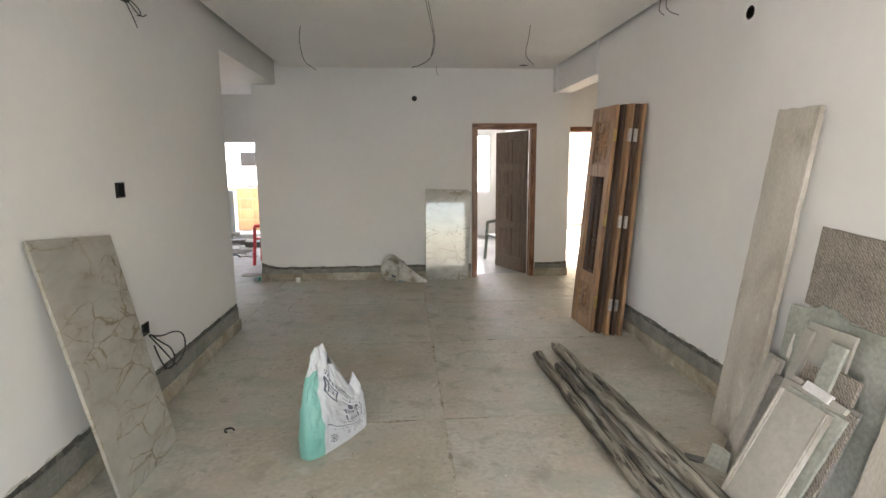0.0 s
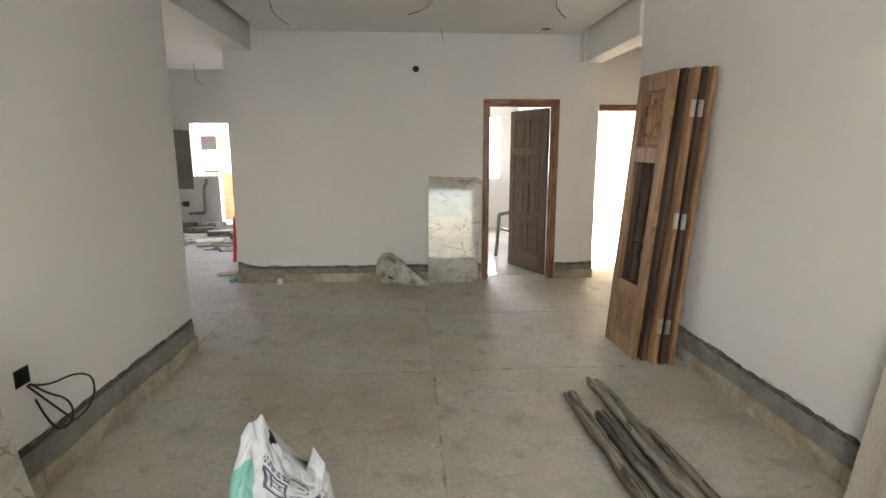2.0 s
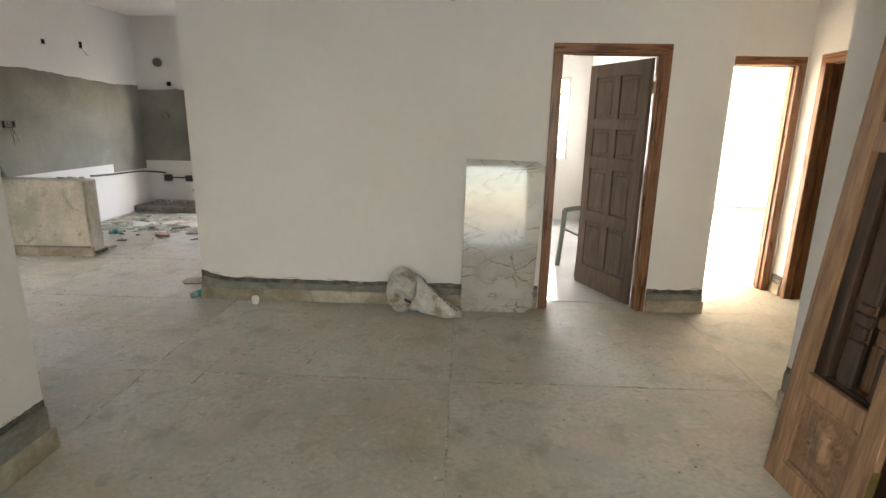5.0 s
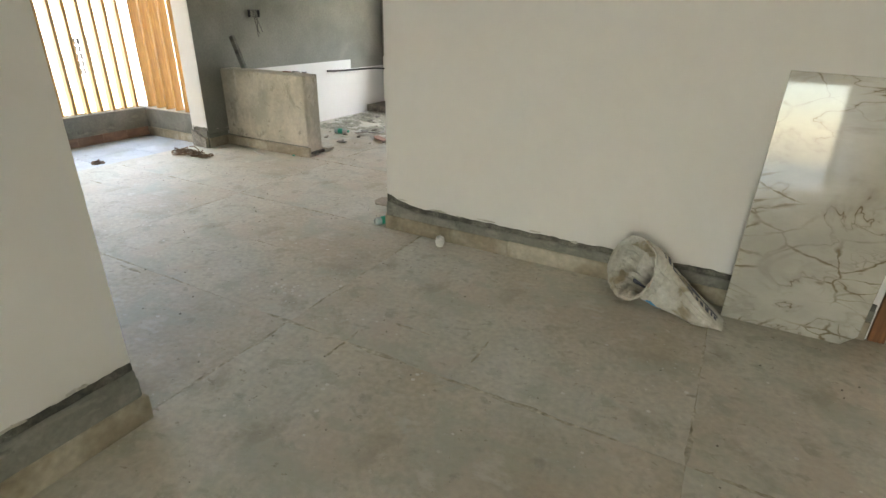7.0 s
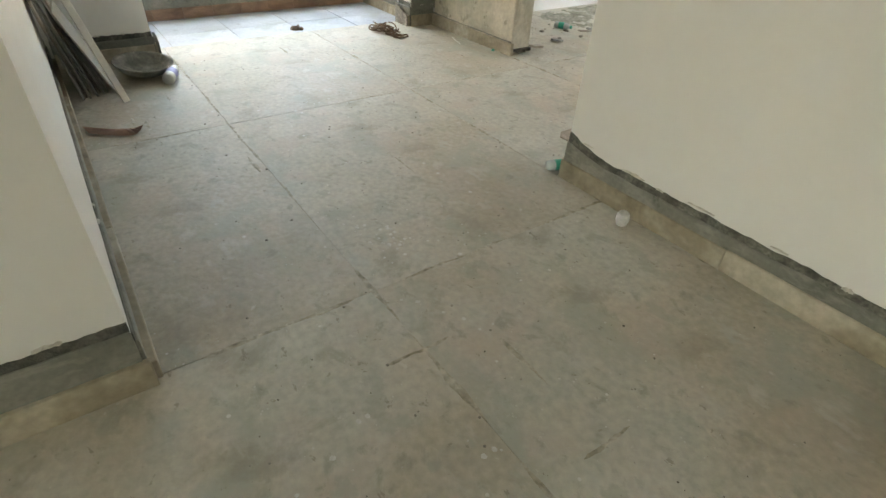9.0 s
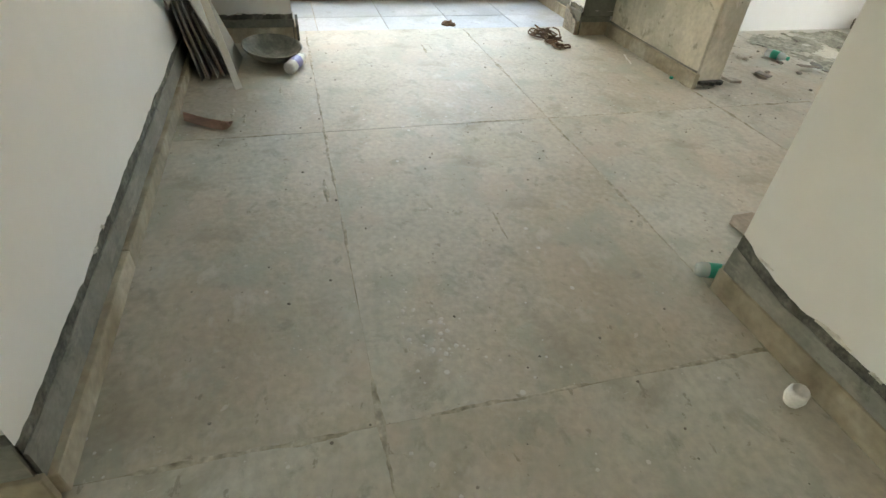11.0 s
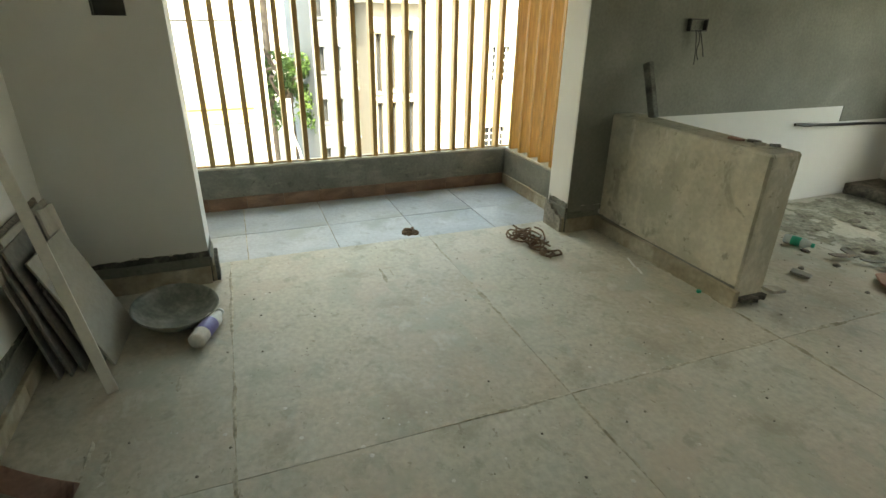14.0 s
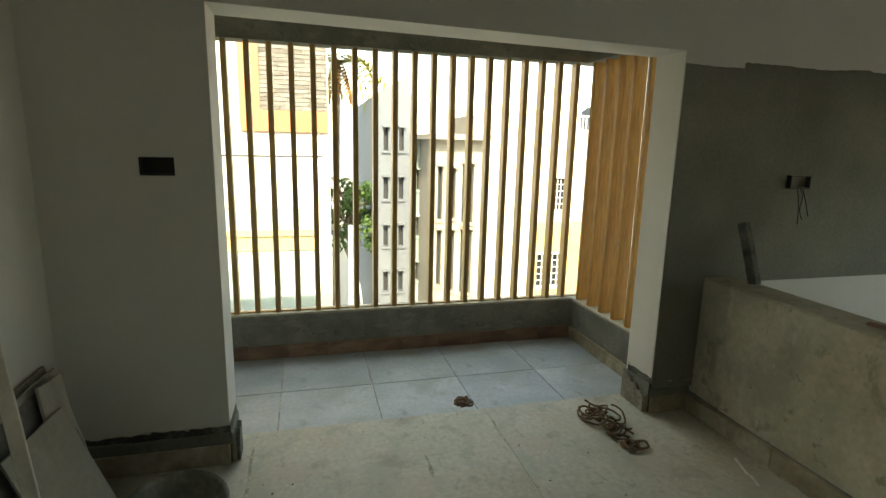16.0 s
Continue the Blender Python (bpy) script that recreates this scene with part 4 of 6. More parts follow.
single("mortar_lump", slab_pts(bmesh.new(), [(0, 0), (0.26, 0), (0.25, 0.012), (0.21, 0.018), (0.17, 0.045), (0.14, 0.038), (0.11, 0.05), (0.07, 0.022), (0.03, 0.02)], 0.02), "greenslab",
       "rough grey-green mortar on the edge of the slab", "mortar", lean(2.118, 1.93, 0.843, -90, 4, 0))
single("putty_smear", slab_pts(bmesh.new(), [(0, 0), (0.02, 0.0), (0.024, 0.04), (0.018, 0.09), (0.02, 0.13), (0.008, 0.135), (0.002, 0.09), (-0.004, 0.04)], 0.003), "lath",
       "white putty smear on the grey-green slab", "putty", lean(2.062, 1.955, 0.58, -90, 8, 3))
mould = thing("moulded_slab", "dusty beige stone slab with moulded long edges on the stack", "stone slab", m=lean(1.57, 1.69, 0.002, -90, 26.5, 0), group="")
part("face", slab_pts(bmesh.new(), [(0.03, 0.0), (0.262, 0.0), (0.262, 0.605), (0.03, 0.605)], 0.02), "greytile", mould)
part("moulding", boxes((0, -0.004, 0, 0.0295, 0.02, 0.605), (0.006, -0.01, 0.004, 0.02, -0.0045, 0.601), bev=0.002), "sand", mould)
part("moulding", boxes((0.2625, -0.004, 0, 0.29, 0.02, 0.605), (0.27, -0.01, 0.004, 0.284, -0.0045, 0.601), bev=0.002), "sand", mould)
for k, (xx, yy, zz, w, l, mat, back, tilt) in enumerate(((1.865, 1.60, 0.575, 0.15, 0.045, "whiteplastic", 30, 3), (1.87, 1.47, 0.565, 0.10, 0.03, "greytile", 30, 3), (1.875, 1.50, 0.53, 0.13, 0.03, "greenslab", 30, 2), (1.86, 1.66, 0.60, 0.05, 0.02, "sand", 50, 0))):
    single("stone_offcut", slab_pts(bmesh.new(), ragged(w, l, 40 + k, 0.002), 0.02), mat, "small white broken strip wedged on the stack" if k == 0 else "small broken stone strip wedged on the stack", "stone offcut", lean(xx, yy, zz, -90, back, tilt), "small strips wedged on the stack")
single("stone_chip", slab_pts(bmesh.new(), [(0, 0), (0.115, 0), (0.11, 0.10), (0.01, 0.12)], 0.025), "greenslab", "small grey stone chip on the floor beside the stack", "stone chip", lean(1.665, 1.955, 0, -60, 25))
single("stone_chip", slab_pts(bmesh.new(), [(0, 0), (0.10, 0.01), (0.09, 0.07), (0.01, 0.06)], 0.008), "tileedge", "thin stone flake lying on the floor", "stone chip", pose(1.60, 2.04, 0.009, 90, 0, -30))


# carved folding leaves
def carved(w, h, seed, t=0.016):
    """A relief of scrolls and a standing motif, as a displaced sheet."""
    bm = bmesh.new()
    nx, nz = 26, 46
    grid = []
    for i in range(nx + 1):
        col = []
        for j in range(nz + 1):
            u, v = i / nx * 2 - 1, j / nz * 2 - 1
            uu = abs(u)
            d = 0.0
            d += max(0, 1 - ((uu / 0.34) ** 2 + ((v + 0.05) / 0.62) ** 2)) ** 0.5
            d += 0.7 * max(0, 1 - (((uu - 0.05) / 0.3) ** 2 + ((v - 0.62) / 0.2) ** 2)) ** 0.5
            ang, rad = math.atan2(v - 0.25, uu - 0.6), math.hypot(v - 0.25, uu - 0.6)
            d += 0.55 * max(0, math.cos(9 * rad * 3 - ang * 2 + seed)) * max(0, 1 - rad * 1.6)
            ang, rad = math.atan2(v + 0.5, uu - 0.58), math.hypot(v + 0.5, uu - 0.58)
            d += 0.55 * max(0, math.cos(26 * rad + ang * 2 + seed)) * max(0, 1 - rad * 1.8)
            d += 0.35 * noise.noise((u * 3.2, v * 4.4, seed)) + 0.2 * noise.noise((u * 8, v * 9, seed))
            col.append(bm.verts.new((w * i / nx, -max(0, min(1.15, d)) * t, h * j / nz)))
        grid.append(col)
    for i in range(nx):
        for j in range(nz):
            bm.faces.new((grid[i][j], grid[i + 1][j], grid[i + 1][j + 1], grid[i][j + 1]))
    return bm


FOLD = "carved folding door leaves leaning on the wall"


def folding_leaf(m, label, mat, front=True, hinges=True):
    t = thing("folding_door_leaf", label, "door leaf", m=m, group=FOLD)
    w, h, d, s = 0.50, 2.10, 0.032, 0.092
    part("stile", boxes((0, 0, 0, s, d, h), bev=0.003), mat, t)
    part("stile", boxes((w - s, 0, 0, w, d, h), bev=0.003), mat, t)
    zz = (0.0, 0.11, 0.45, 0.54, 1.46, 1.57, 1.98, h)
    for a, b in ((zz[0], zz[1]), (zz[2], zz[3]), (zz[4], zz[5]), (zz[6], zz[7])):
        part("rail", boxes((s, 0.001, a, w - s, d - 0.001, b), bev=0.003), mat, t)
    for a, b in ((zz[1], zz[2]), (zz[5], zz[6])):
        part("panel", boxes((s, 0.018, a, w - s, 0.028, b)), mat, t)
        for q in ((s, 0.006, a, s + 0.018, 0.018, b), (w - s - 0.018, 0.006, a, w - s, 0.018, b), (s + 0.018, 0.006, a, w - s - 0.018, 0.018, a + 0.018), (s + 0.018, 0.006, b - 0.018, w - s - 0.018, 0.018, b)):
            part("moulding", boxes(q, bev=0.004), mat, t)
        if front:
            part("carving", carved(w - 2 * s - 0.05, b - a - 0.05, a, 0.034), mat, t, m=pose(s + 0.025, 0.0175, a + 0.025), smooth=True)
    if not front:
        for x in (0.17, 0.33):
            bm = bmesh.new()
            for q in ((-0.04, 0.5405, 0.04, 0.74), (-0.032, 0.74, 0.032, 0.80), (-0.046, 0.80, 0.046, 0.85), (-0.03, 0.85, 0.03, 0.89), (-0.045, 0.89, 0.045, 1.38), (-0.036, 1.38, 0.036, 1.4595)):
                box(bm, q[0], 0.004, q[1], q[2], 0.034, q[3], bev=0.008)
            part("baluster", bm, mat, t, m=pose(x, 0, 0))
    for z in (0.25, 1.02, 1.78) if hinges else ():
        part("hinge", boxes((w, 0.006, z, w + 0.003, 0.03, z + 0.11), (w - 0.004, -0.003, z, w + 0.003, -0.0001, z + 0.11)), "brass" if front else "steel", t, "brass hinge" if front else "steel hinge")
    return t


folding_leaf(lean(1.80, 4.625, 0.0, -87, 4.2, 0.6), "carved teak folding leaf with turned balusters leaning on the wall", "old")
# the first leaf is dark to show the shaded space behind the carved one
for k, (dx, dy, mat, hg, lab) in enumerate(((0.058, -0.03, "old_dark", False, "old teak folding leaf with broad carved posts behind the carved one"), (0.112, -0.09, "old", True, "teak folding door leaf with steel hinges"),
                                            (0.166, -0.10, "old_dark", True, "dark teak folding leaf with steel hinges"), (0.222, -0.12, "old", False, "brown teak folding leaf against the wall"))):
    folding_leaf(lean(1.80 + dx, 4.625 + dy, 0.0, -87, 3.9 - 0.5 * k, 0.8 + 0.5 * k), lab, mat, False, hg)


# weathered timbers
def log(x0, x1, y0, y1, w, h, seed, label):
    """A gnarled pole from (x0, y0) to (x1, y1) with a deep drying crack along it."""
    bm = bmesh.new()
    n, k = 90, 22
    rings = []
    for i in range(n + 1):
        f = i / n
        y = y0 + (y1 - y0) * f
        cx = x0 + (x1 - x0) * f + 0.028 * noise.noise((seed, y * 1.6, 0)) + 0.012 * noise.noise((seed, y * 5, 2))
        g = 0.92 + 0.24 * noise.noise((seed, y * 2.2, 7)) + 0.16 * noise.noise((seed, y * 7, 7)) + 0.08 * f
        if i == 0:
            g *= 0.8
        crack = 1.9 + 0.7 * math.sin(y * 1.1 + seed * 2) + 0.25 * noise.noise((seed, y * 6, 4))
        ring = []
        for j in range(k):
            a = 2 * math.pi * j / k
            r = 1 + 0.16 * noise.noise((math.cos(a) * 1.2, math.sin(a) * 1.2, y * 1.6 + seed * 9)) + 0.05 * noise.noise((math.cos(a) * 4, math.sin(a) * 4, y * 8 + seed))
            r -= 0.62 * max(0, 1 - abs(a - crack) / 0.38) * max(0, min(1, 1.2 + 3 * noise.noise((seed, y * 1.5, 9))))
            ring.append(bm.verts.new((cx + w / 2 * g * r * math.cos(a), y + (0.02 * math.sin(a * 2 + seed) if i in (0, n) else 0), max(0.001, h / 2 + h / 2 * g * r * math.sin(a) - 0.004))))
        rings.append(ring)
    for a, b in zip(rings, rings[1:]):
        for j in range(k):
            bm.faces.new((a[j], a[(j + 1) % k], b[(j + 1) % k], b[j]))
    bm.faces.new(rings[0])
    bm.faces.new(rings[-1])
    bmesh.ops.recalc_face_normals(bm, faces=bm.faces[:])
    return single("timber", bm, "log", label, "timber", pose(0, 0, 0), "weathered timbers on the floor", smooth=True)


log(1.160, 1.235, 3.54, 1.0, 0.082, 0.08, 1, "weathered grey split timber lying on the floor")
log(1.262, 1.335, 3.28, 1.05, 0.078, 0.08, 2, "weathered grey timber with a split face on the floor")
log(1.365, 1.510, 3.70, 0.95, 0.098, 0.09, 3, "long rough barked timber lying on the floor")
log(1.470, 1.600, 3.12, 1.1, 0.065, 0.05, 4, "short weathered grey timber lying on the floor")


# cement bags
def skin(rows, mark, close0=False, close1=False):
    """Faces between closed rings of points; mark(a, v) gives the material of a face."""
    bm = bmesh.new()
    g = [[bm.verts.new(q) for q in r] for r in rows]
    n, m = len(rows[0]), len(rows) - 1
    for j in range(m):
        for i in range(n):
            f = bm.faces.new((g[j][i], g[j][(i + 1) % n], g[j + 1][(i + 1) % n], g[j + 1][i]))
            f.material_index = mark((i + 0.5) / n, (j + 0.5) / m)
    if close0:
        bm.faces.new(g[0][::-1])
    if close1:
        bm.faces.new(g[-1])
    bmesh.ops.recalc_face_normals(bm, faces=bm.faces[:])
    return bm


def ridge(x, y, z):
    """Sharp creases of crumpled cloth."""
    return 1 - 2 * abs(noise.noise((x, y, z))) - 0.6 * abs(noise.noise((x * 2.3, y * 2.3, z * 2.3)))


TOP = ((0.0, 0.56), (0.08, 0.595), (0.17, 0.60), (0.24, 0.615), (0.34, 0.50), (0.48, 0.40), (0.62, 0.335), (0.76, 0.285), (0.86, 0.30), (0.93, 0.36), (1.0, 0.30))


def bag_top(u):
    for (a, p), (b, q) in zip(TOP, TOP[1:]):
        if u <= b:
            return p + (q - p) * (u - a) / (b - a)
    return TOP[-1][1]


rows = []
for j in range(111):
    v = j / 110
    r = []
    for i in range(200):
        a = 2 * math.pi * i / 200
        cs, sn = math.cos(a), math.sin(a)
        u = 0.5 + 0.5 * (abs(cs) ** 0.8) * (1 if cs > 0 else -1)
        thick = (0.085 - 0.015 * u) * max(0.02, 1 - v ** 1.5) ** 0.8 * (0.7 + 0.3 * math.sin(math.pi * min(1, v * 1.4 + 0.15)))
        open_ = max(0.0, 1 - v * 1.15)
        cr = 0.016 * ridge(u * 2.6, sn * open_, v * 2.2) + 0.008 * ridge(u * 6, sn * 2 * open_, v * 5) + 0.003 * ridge(u * 15, sn * open_, v * 13)
        x = (u - 0.5) * (0.485 + 0.07 * math.sin(math.pi * v) - 0.10 * v) + 0.045 * v * (1 - u) + 0.02
        yy = thick * (abs(sn) ** 0.6) * (1 if sn > 0 else -1) + cr * (0.4 + v) + 0.02 * math.sin(5 * u + 2) * v - 0.03 * v * (1 - u)
        r.append((x, yy, max(0.0, v * bag_top(u) + 0.018 * v * noise.noise((u * 7, 0, 3)))))
    rows.append(r)


def print_mark(a, v):
    # the front runs over a = 0.5 to 1; c goes from 0 at the green end to 1
    cs = math.cos(2 * math.pi * a)
    c = 0.5 + 0.5 * abs(cs) ** 0.8 * (1 if cs > 0 else -1)
    if a < 0.5:
        return 1 if c < 0.45 else 0
    if c < 0.17 + 0.05 * (0.5 - v) and v < 0.80 or c > 0.93 and v > 0.9:
        return 1
    inside = lambda x0, x1, y0, y1: x0 < c < x1 and y0 < v < y1
    if inside(0.24, 0.42, 0.58, 0.72) and not inside(0.26, 0.40, 0.60, 0.70) or inside(0.29, 0.31, 0.62, 0.70) or inside(0.31, 0.37, 0.635, 0.65) or inside(0.355, 0.37, 0.65, 0.68) or inside(0.31, 0.40, 0.672, 0.685):
        return 2
    if inside(0.50, 0.66, 0.66, 0.80) and not inside(0.515, 0.645, 0.675, 0.785) or inside(0.54, 0.62, 0.72, 0.735):
        return 2
    if inside(0.22, 0.46, 0.74, 0.755) and int(c * 120) % 3 or inside(0.22, 0.46, 0.765, 0.78) and int(c * 90) % 3:
        return 2
    if inside(0.46, 0.86, 0.33, 0.62) and not inside(0.468, 0.852, 0.34, 0.61) and int(c * 100 + v * 100) % 4:
        return 2
    if inside(0.50, 0.84, 0.45, 0.52) and (int(c * 100) % 9 in (0, 1, 4, 5) or int(v * 100) % 7 == 0) and int(c * 100) % 9 != 8:
        return 2
    if inside(0.52, 0.86, 0.355, 0.425) and (int(c * 100 + 3) % 8 in (0, 1, 4) or int(v * 100) % 7 == 1) and int(c * 100) % 8 != 7:
        return 2
    if inside(0.62, 0.68, 0.54, 0.61) or inside(0.72, 0.80, 0.53, 0.605) or inside(0.69, 0.71, 0.53, 0.58):
        return 2
    if inside(0.22, 0.95, 0.285, 0.291) or inside(0.22, 0.9, 0.245, 0.255) and int(c * 150) % 2 or inside(0.28, 0.37, 0.10, 0.19) and int(c * 170 + int(v * 120)) % 2:
        return 2
    if (inside(0.52, 0.88, 0.18, 0.187) or inside(0.5, 0.8, 0.155, 0.161) or inside(0.55, 0.85, 0.21, 0.217)) and int(c * 140) % 3 or inside(0.26, 0.8, 0.06, 0.066):
        return 2
    return 0


sackbag = single("cement_bag", skin(rows, print_mark, True, True), ["bag_white", "bag_green", "ink"], "white and green woven cement bag standing on the floor", "cement bag",
                 pose(-0.335, 2.345, 0.0, 0, 0, 53), smooth=True)

PATHB = [Vector(q) for q in ((-0.10, 6.43, 0.215), (-0.07, 6.50, 0.20), (-0.01, 6.55, 0.15), (0.08, 6.52, 0.10), (0.22, 6.47, 0.06), (0.32, 6.45, 0.035), (0.39, 6.43, 0.012))]
SIZE = ((0.125, 0.165), (0.105, 0.145), (0.105, 0.13), (0.12, 0.11), (0.13, 0.07), (0.11, 0.035), (0.06, 0.010))
rows = []
for j in range(49):
    f = j / 48 * (len(PATHB) - 1)
    k = min(len(PATHB) - 2, int(f))
    c = PATHB[k].lerp(PATHB[k + 1], f - k)
    w, h = (SIZE[k][q] + (SIZE[k + 1][q] - SIZE[k][q]) * (f - k) for q in (0, 1))
    v = j / 48
    fwd = Vector((0.35 + v, 0.9 - 0.9 * v, -0.25)).normalized()
    side = fwd.cross(Vector((0, 0, 1))).normalized()
    up = side.cross(fwd)
    r = []
    for i in range(84):
        a = 2 * math.pi * i / 84
        amp = 0.25 + 0.75 * max(0, math.sin(math.pi * min(1, v * 1.15)))
        cr = 0.99 + amp * (0.17 * ridge(math.cos(a) * 1.3, math.sin(a) * 1.3, v * 2.6) + 0.12 * ridge(math.cos(a) * 3.2 + 4, math.sin(a) * 3.2, v * 5) + 0.04 * ridge(math.cos(a) * 8, math.sin(a) * 8, v * 13))
        cr += 0.06 * (v < 0.03)
        q = c + side * w * cr * math.cos(a) + up * h * cr * math.sin(a)
        r.append((q.x, min(q.y, 6.64), max(0.004 + 0.004 * math.sin(9 * a), q.z)))
    rows.append(r)
bm = skin(rows, lambda a, v: 1 if (0.30 < v < 0.92 and 0.15 < a < 0.20 and int(v * 90) % 3) or (0.45 < v < 0.92 and 0.22 < a < 0.25) or (0.35 < v < 0.85 and 0.70 < a < 0.74 and int(v * 70) % 3) or (0.32 < v < 0.5 and 0.60 < a < 0.625) else 2 if (0.72 < a < 0.84 and 0.35 < v < 0.5) else 0, False, True)
ob = single("cement_bag", bm, ["bag_dirty", "ink", "ink_blue"], "crumpled dirty white cement bag lying by the far wall", "cement bag", pose(0, 0, 0))

# cable coil, ring, cup, bottles
coil = thing("cable_coil", "loose coil of black cable hanging at the low socket", "cable")
wires(coil, [[(-1.52, 2.80, 0.53), (-1.49, 2.86, 0.49), (-1.46, 3.02, 0.49), (-1.45, 3.14, 0.42), (-1.45, 3.13, 0.30), (-1.46, 3.0, 0.25), (-1.48, 2.88, 0.27)],
             [(-1.52, 2.81, 0.53), (-1.48, 2.85, 0.46), (-1.46, 2.94, 0.40), (-1.45, 2.97, 0.30), (-1.46, 2.90, 0.25), (-1.48, 2.83, 0.32), (-1.5, 2.80, 0.46)],
             [(-1.52, 2.79, 0.53), (-1.47, 2.86, 0.40), (-1.45, 2.95, 0.28), (-1.46, 3.0, 0.25)]], 0.005, "black")
ring = thing("rubber_ring", "small black rubber ring on the floor", "ring")
tube("loop", [(-0.98 + 0.028 * math.cos(a), 2.52 + 0.028 * math.sin(a), 0.009) for a in [k * 0.9 for k in range(6)]], 0.006, "black", ring)
cup = single("paper_cup", lathe(bmesh.new(), [(0.022, 0), (0.03, 0.004), (0.040, 0.04), (0.036, 0.075), (0.030, 0.085), (0.026, 0.08), (0.02, 0.02)], 18), "whiteplastic", "crumpled white plastic cup beside the skirting", "cup", pose(-1.36, 6.575, 0.0, 4, 3, 0) @ Matrix.Scale(0.8, 4), smooth=True)


def bottle(name, label, m, body, body_mat, cap_mat, r=0.033, l=0.17, label_mat=None):
    t = thing(name, label, "bottle", m=m @ pose(0, 0, r, 0, 90, 0))
    part("body", lathe(bmesh.new(), [(r * 0.85, 0), (r, 0.012), (r, l * 0.35), (r * 0.95, l * 0.45), (r, l * 0.55), (r, l * 0.78), (r * 0.45, l * 0.96), (r * 0.42, l)], 18), body_mat, t, smooth=True)
    part("cap", lathe(bmesh.new(), [(r * 0.48, l + 0.0005), (r * 0.48, l + 0.018), (r * 0.4, l + 0.02)], 14), cap_mat, t, smooth=True)
    if label_mat:
        part("label", lathe(bmesh.new(), [(r * 1.01, l * 0.28), (r * 1.02, l * 0.29), (r * 1.02, l * 0.62), (r * 1.01, l * 0.63)], 18), label_mat, t, smooth=True)
    return t


bottle("plastic_bottle", "small clear plastic bottle with green cap by the wall end", pose(-1.945, 6.65, 0, 0, 0, 70), 0, "glass", "teal", r=0.03, l=0.14, label_mat="teal")
bottle("plastic_bottle", "clear plastic bottle with a green cap on the kitchen floor", pose(-4.28, 9.02, 0, 0, 0, 20), 0, "glass", "teal", label_mat="teal")
bottle("plastic_bottle", "white bottle with violet label beside the iron pan", pose(-4.25, 5.19, 0, 0, 0, 158), 0, "whiteplastic", "whiteplastic", r=0.04, l=0.26, label_mat="violet")

# dining corner
for k, (x, w, h, mat) in enumerate(((-4.20, 0.58, 0.62, "tileedge"), (-4.24, 0.56, 0.645, "comb"), (-4.21, 0.58, 0.60, "tileedge"), (-4.27, 0.54, 0.635, "greytile"), (-4.23, 0.55, 0.61, "tileedge"), (-4.30, 0.44, 0.43, "comb"), (-4.26, 0.46, 0.40, "tileedge"), (-4.29, 0.42, 0.36, "tileedge"))):
    single("tile", slab_pts(bmesh.new(), ragged(w, h, 60 + k, 0.002), 0.011), mat, "thin dusty dark-edged tile in the leaning stack" if k < 5 else "short dusty tile before the leaning stack", "tile", lean(x, 4.665 + 0.0215 * k, 0.0, 180 + (k % 3 - 1) * 1.2, 9 + 1.1 * k), "tiles leaning in the corner")
single("tile", slab_pts(bmesh.new(), [(0, 0), (0.38, 0), (0.38, 0.56), (0, 0.56)], 0.010), "greytile", "plain beige tile leaning before the stack", "tile", lean(-4.24, 4.862, 0.0, 176, 21), "tiles leaning in the corner")
d_ = Vector((-0.20, -0.165, 0.70)).normalized()
w_ = (Vector((-0.25, 0.9, 0.1)) - d_ * Vector((-0.25, 0.9, 0.1)).dot(d_)).normalized()
n_ = w_.cross(d_)
single("lath", boxes((-0.010, -0.021, 0, 0.010, 0.021, 1.62), bev=0.002), "lath", "long pale lath leaning against the corner wall", "lath",
       Matrix.Translation((-4.03, 4.885, 0.008)) @ Matrix((n_, w_, d_)).transposed().to_4x4())
single("tile", slab_pts(bmesh.new(), ragged(0.20, 0.17, 71, 0.004), 0.012), "tanboard", "small broken brownish tile wedged at the wall behind the stack", "tile", lean(-4.06, 4.60, 0.455, 180, 7, -9), "tiles leaning in the corner")
single("tile", slab_pts(bmesh.new(), ragged(0.19, 0.34, 72, 0.004), 0.012), "sand", "broken dusty whitish tile leaning on the stack", "tile", lean(-4.54, 4.70, 0.30, 180, 10, 6), "tiles leaning in the corner")
pan = single("iron_pan", lathe(bmesh.new(), [(0.02, 0.0), (0.10, 0.004), (0.17, 0.035), (0.215, 0.085), (0.228, 0.105), (0.225, 0.109), (0.21, 0.09), (0.165, 0.042), (0.10, 0.012), (0.02, 0.008)], 40), "iron",
             "shallow round iron pan caked with cement", "pan", pose(-4.54, 5.09, 0.012, -4, 5, 0) @ Matrix.Scale(0.88, 4), smooth=True)
sc = thing("scrap_tile", "curved pinkish brown scrap lying on the floor", "scrap")
bm = bmesh.new()
g = [[bm.verts.new((-3.72 + 0.18 * i / 12 + 0.12 * j, 4.60 + 0.02 * j + 0.27 * i / 12 + 0.01 * noise.noise((i, j, 1)), 0.006 + 0.03 * (abs(i / 12 - 0.45) ** 1.5) + (0.06 * max(0, (i - 9) / 3) ** 2) * j)) for j in range(2)] for i in range(13)]
for i in range(12):
    bm.faces.new((g[i][0], g[i + 1][0], g[i + 1][1], g[i][1]))
bmesh.ops.solidify(bm, geom=bm.faces[:], thickness=0.006)
part("strip", bm, "redtile", sc)

# torn board near the wall end
bm = bmesh.new()
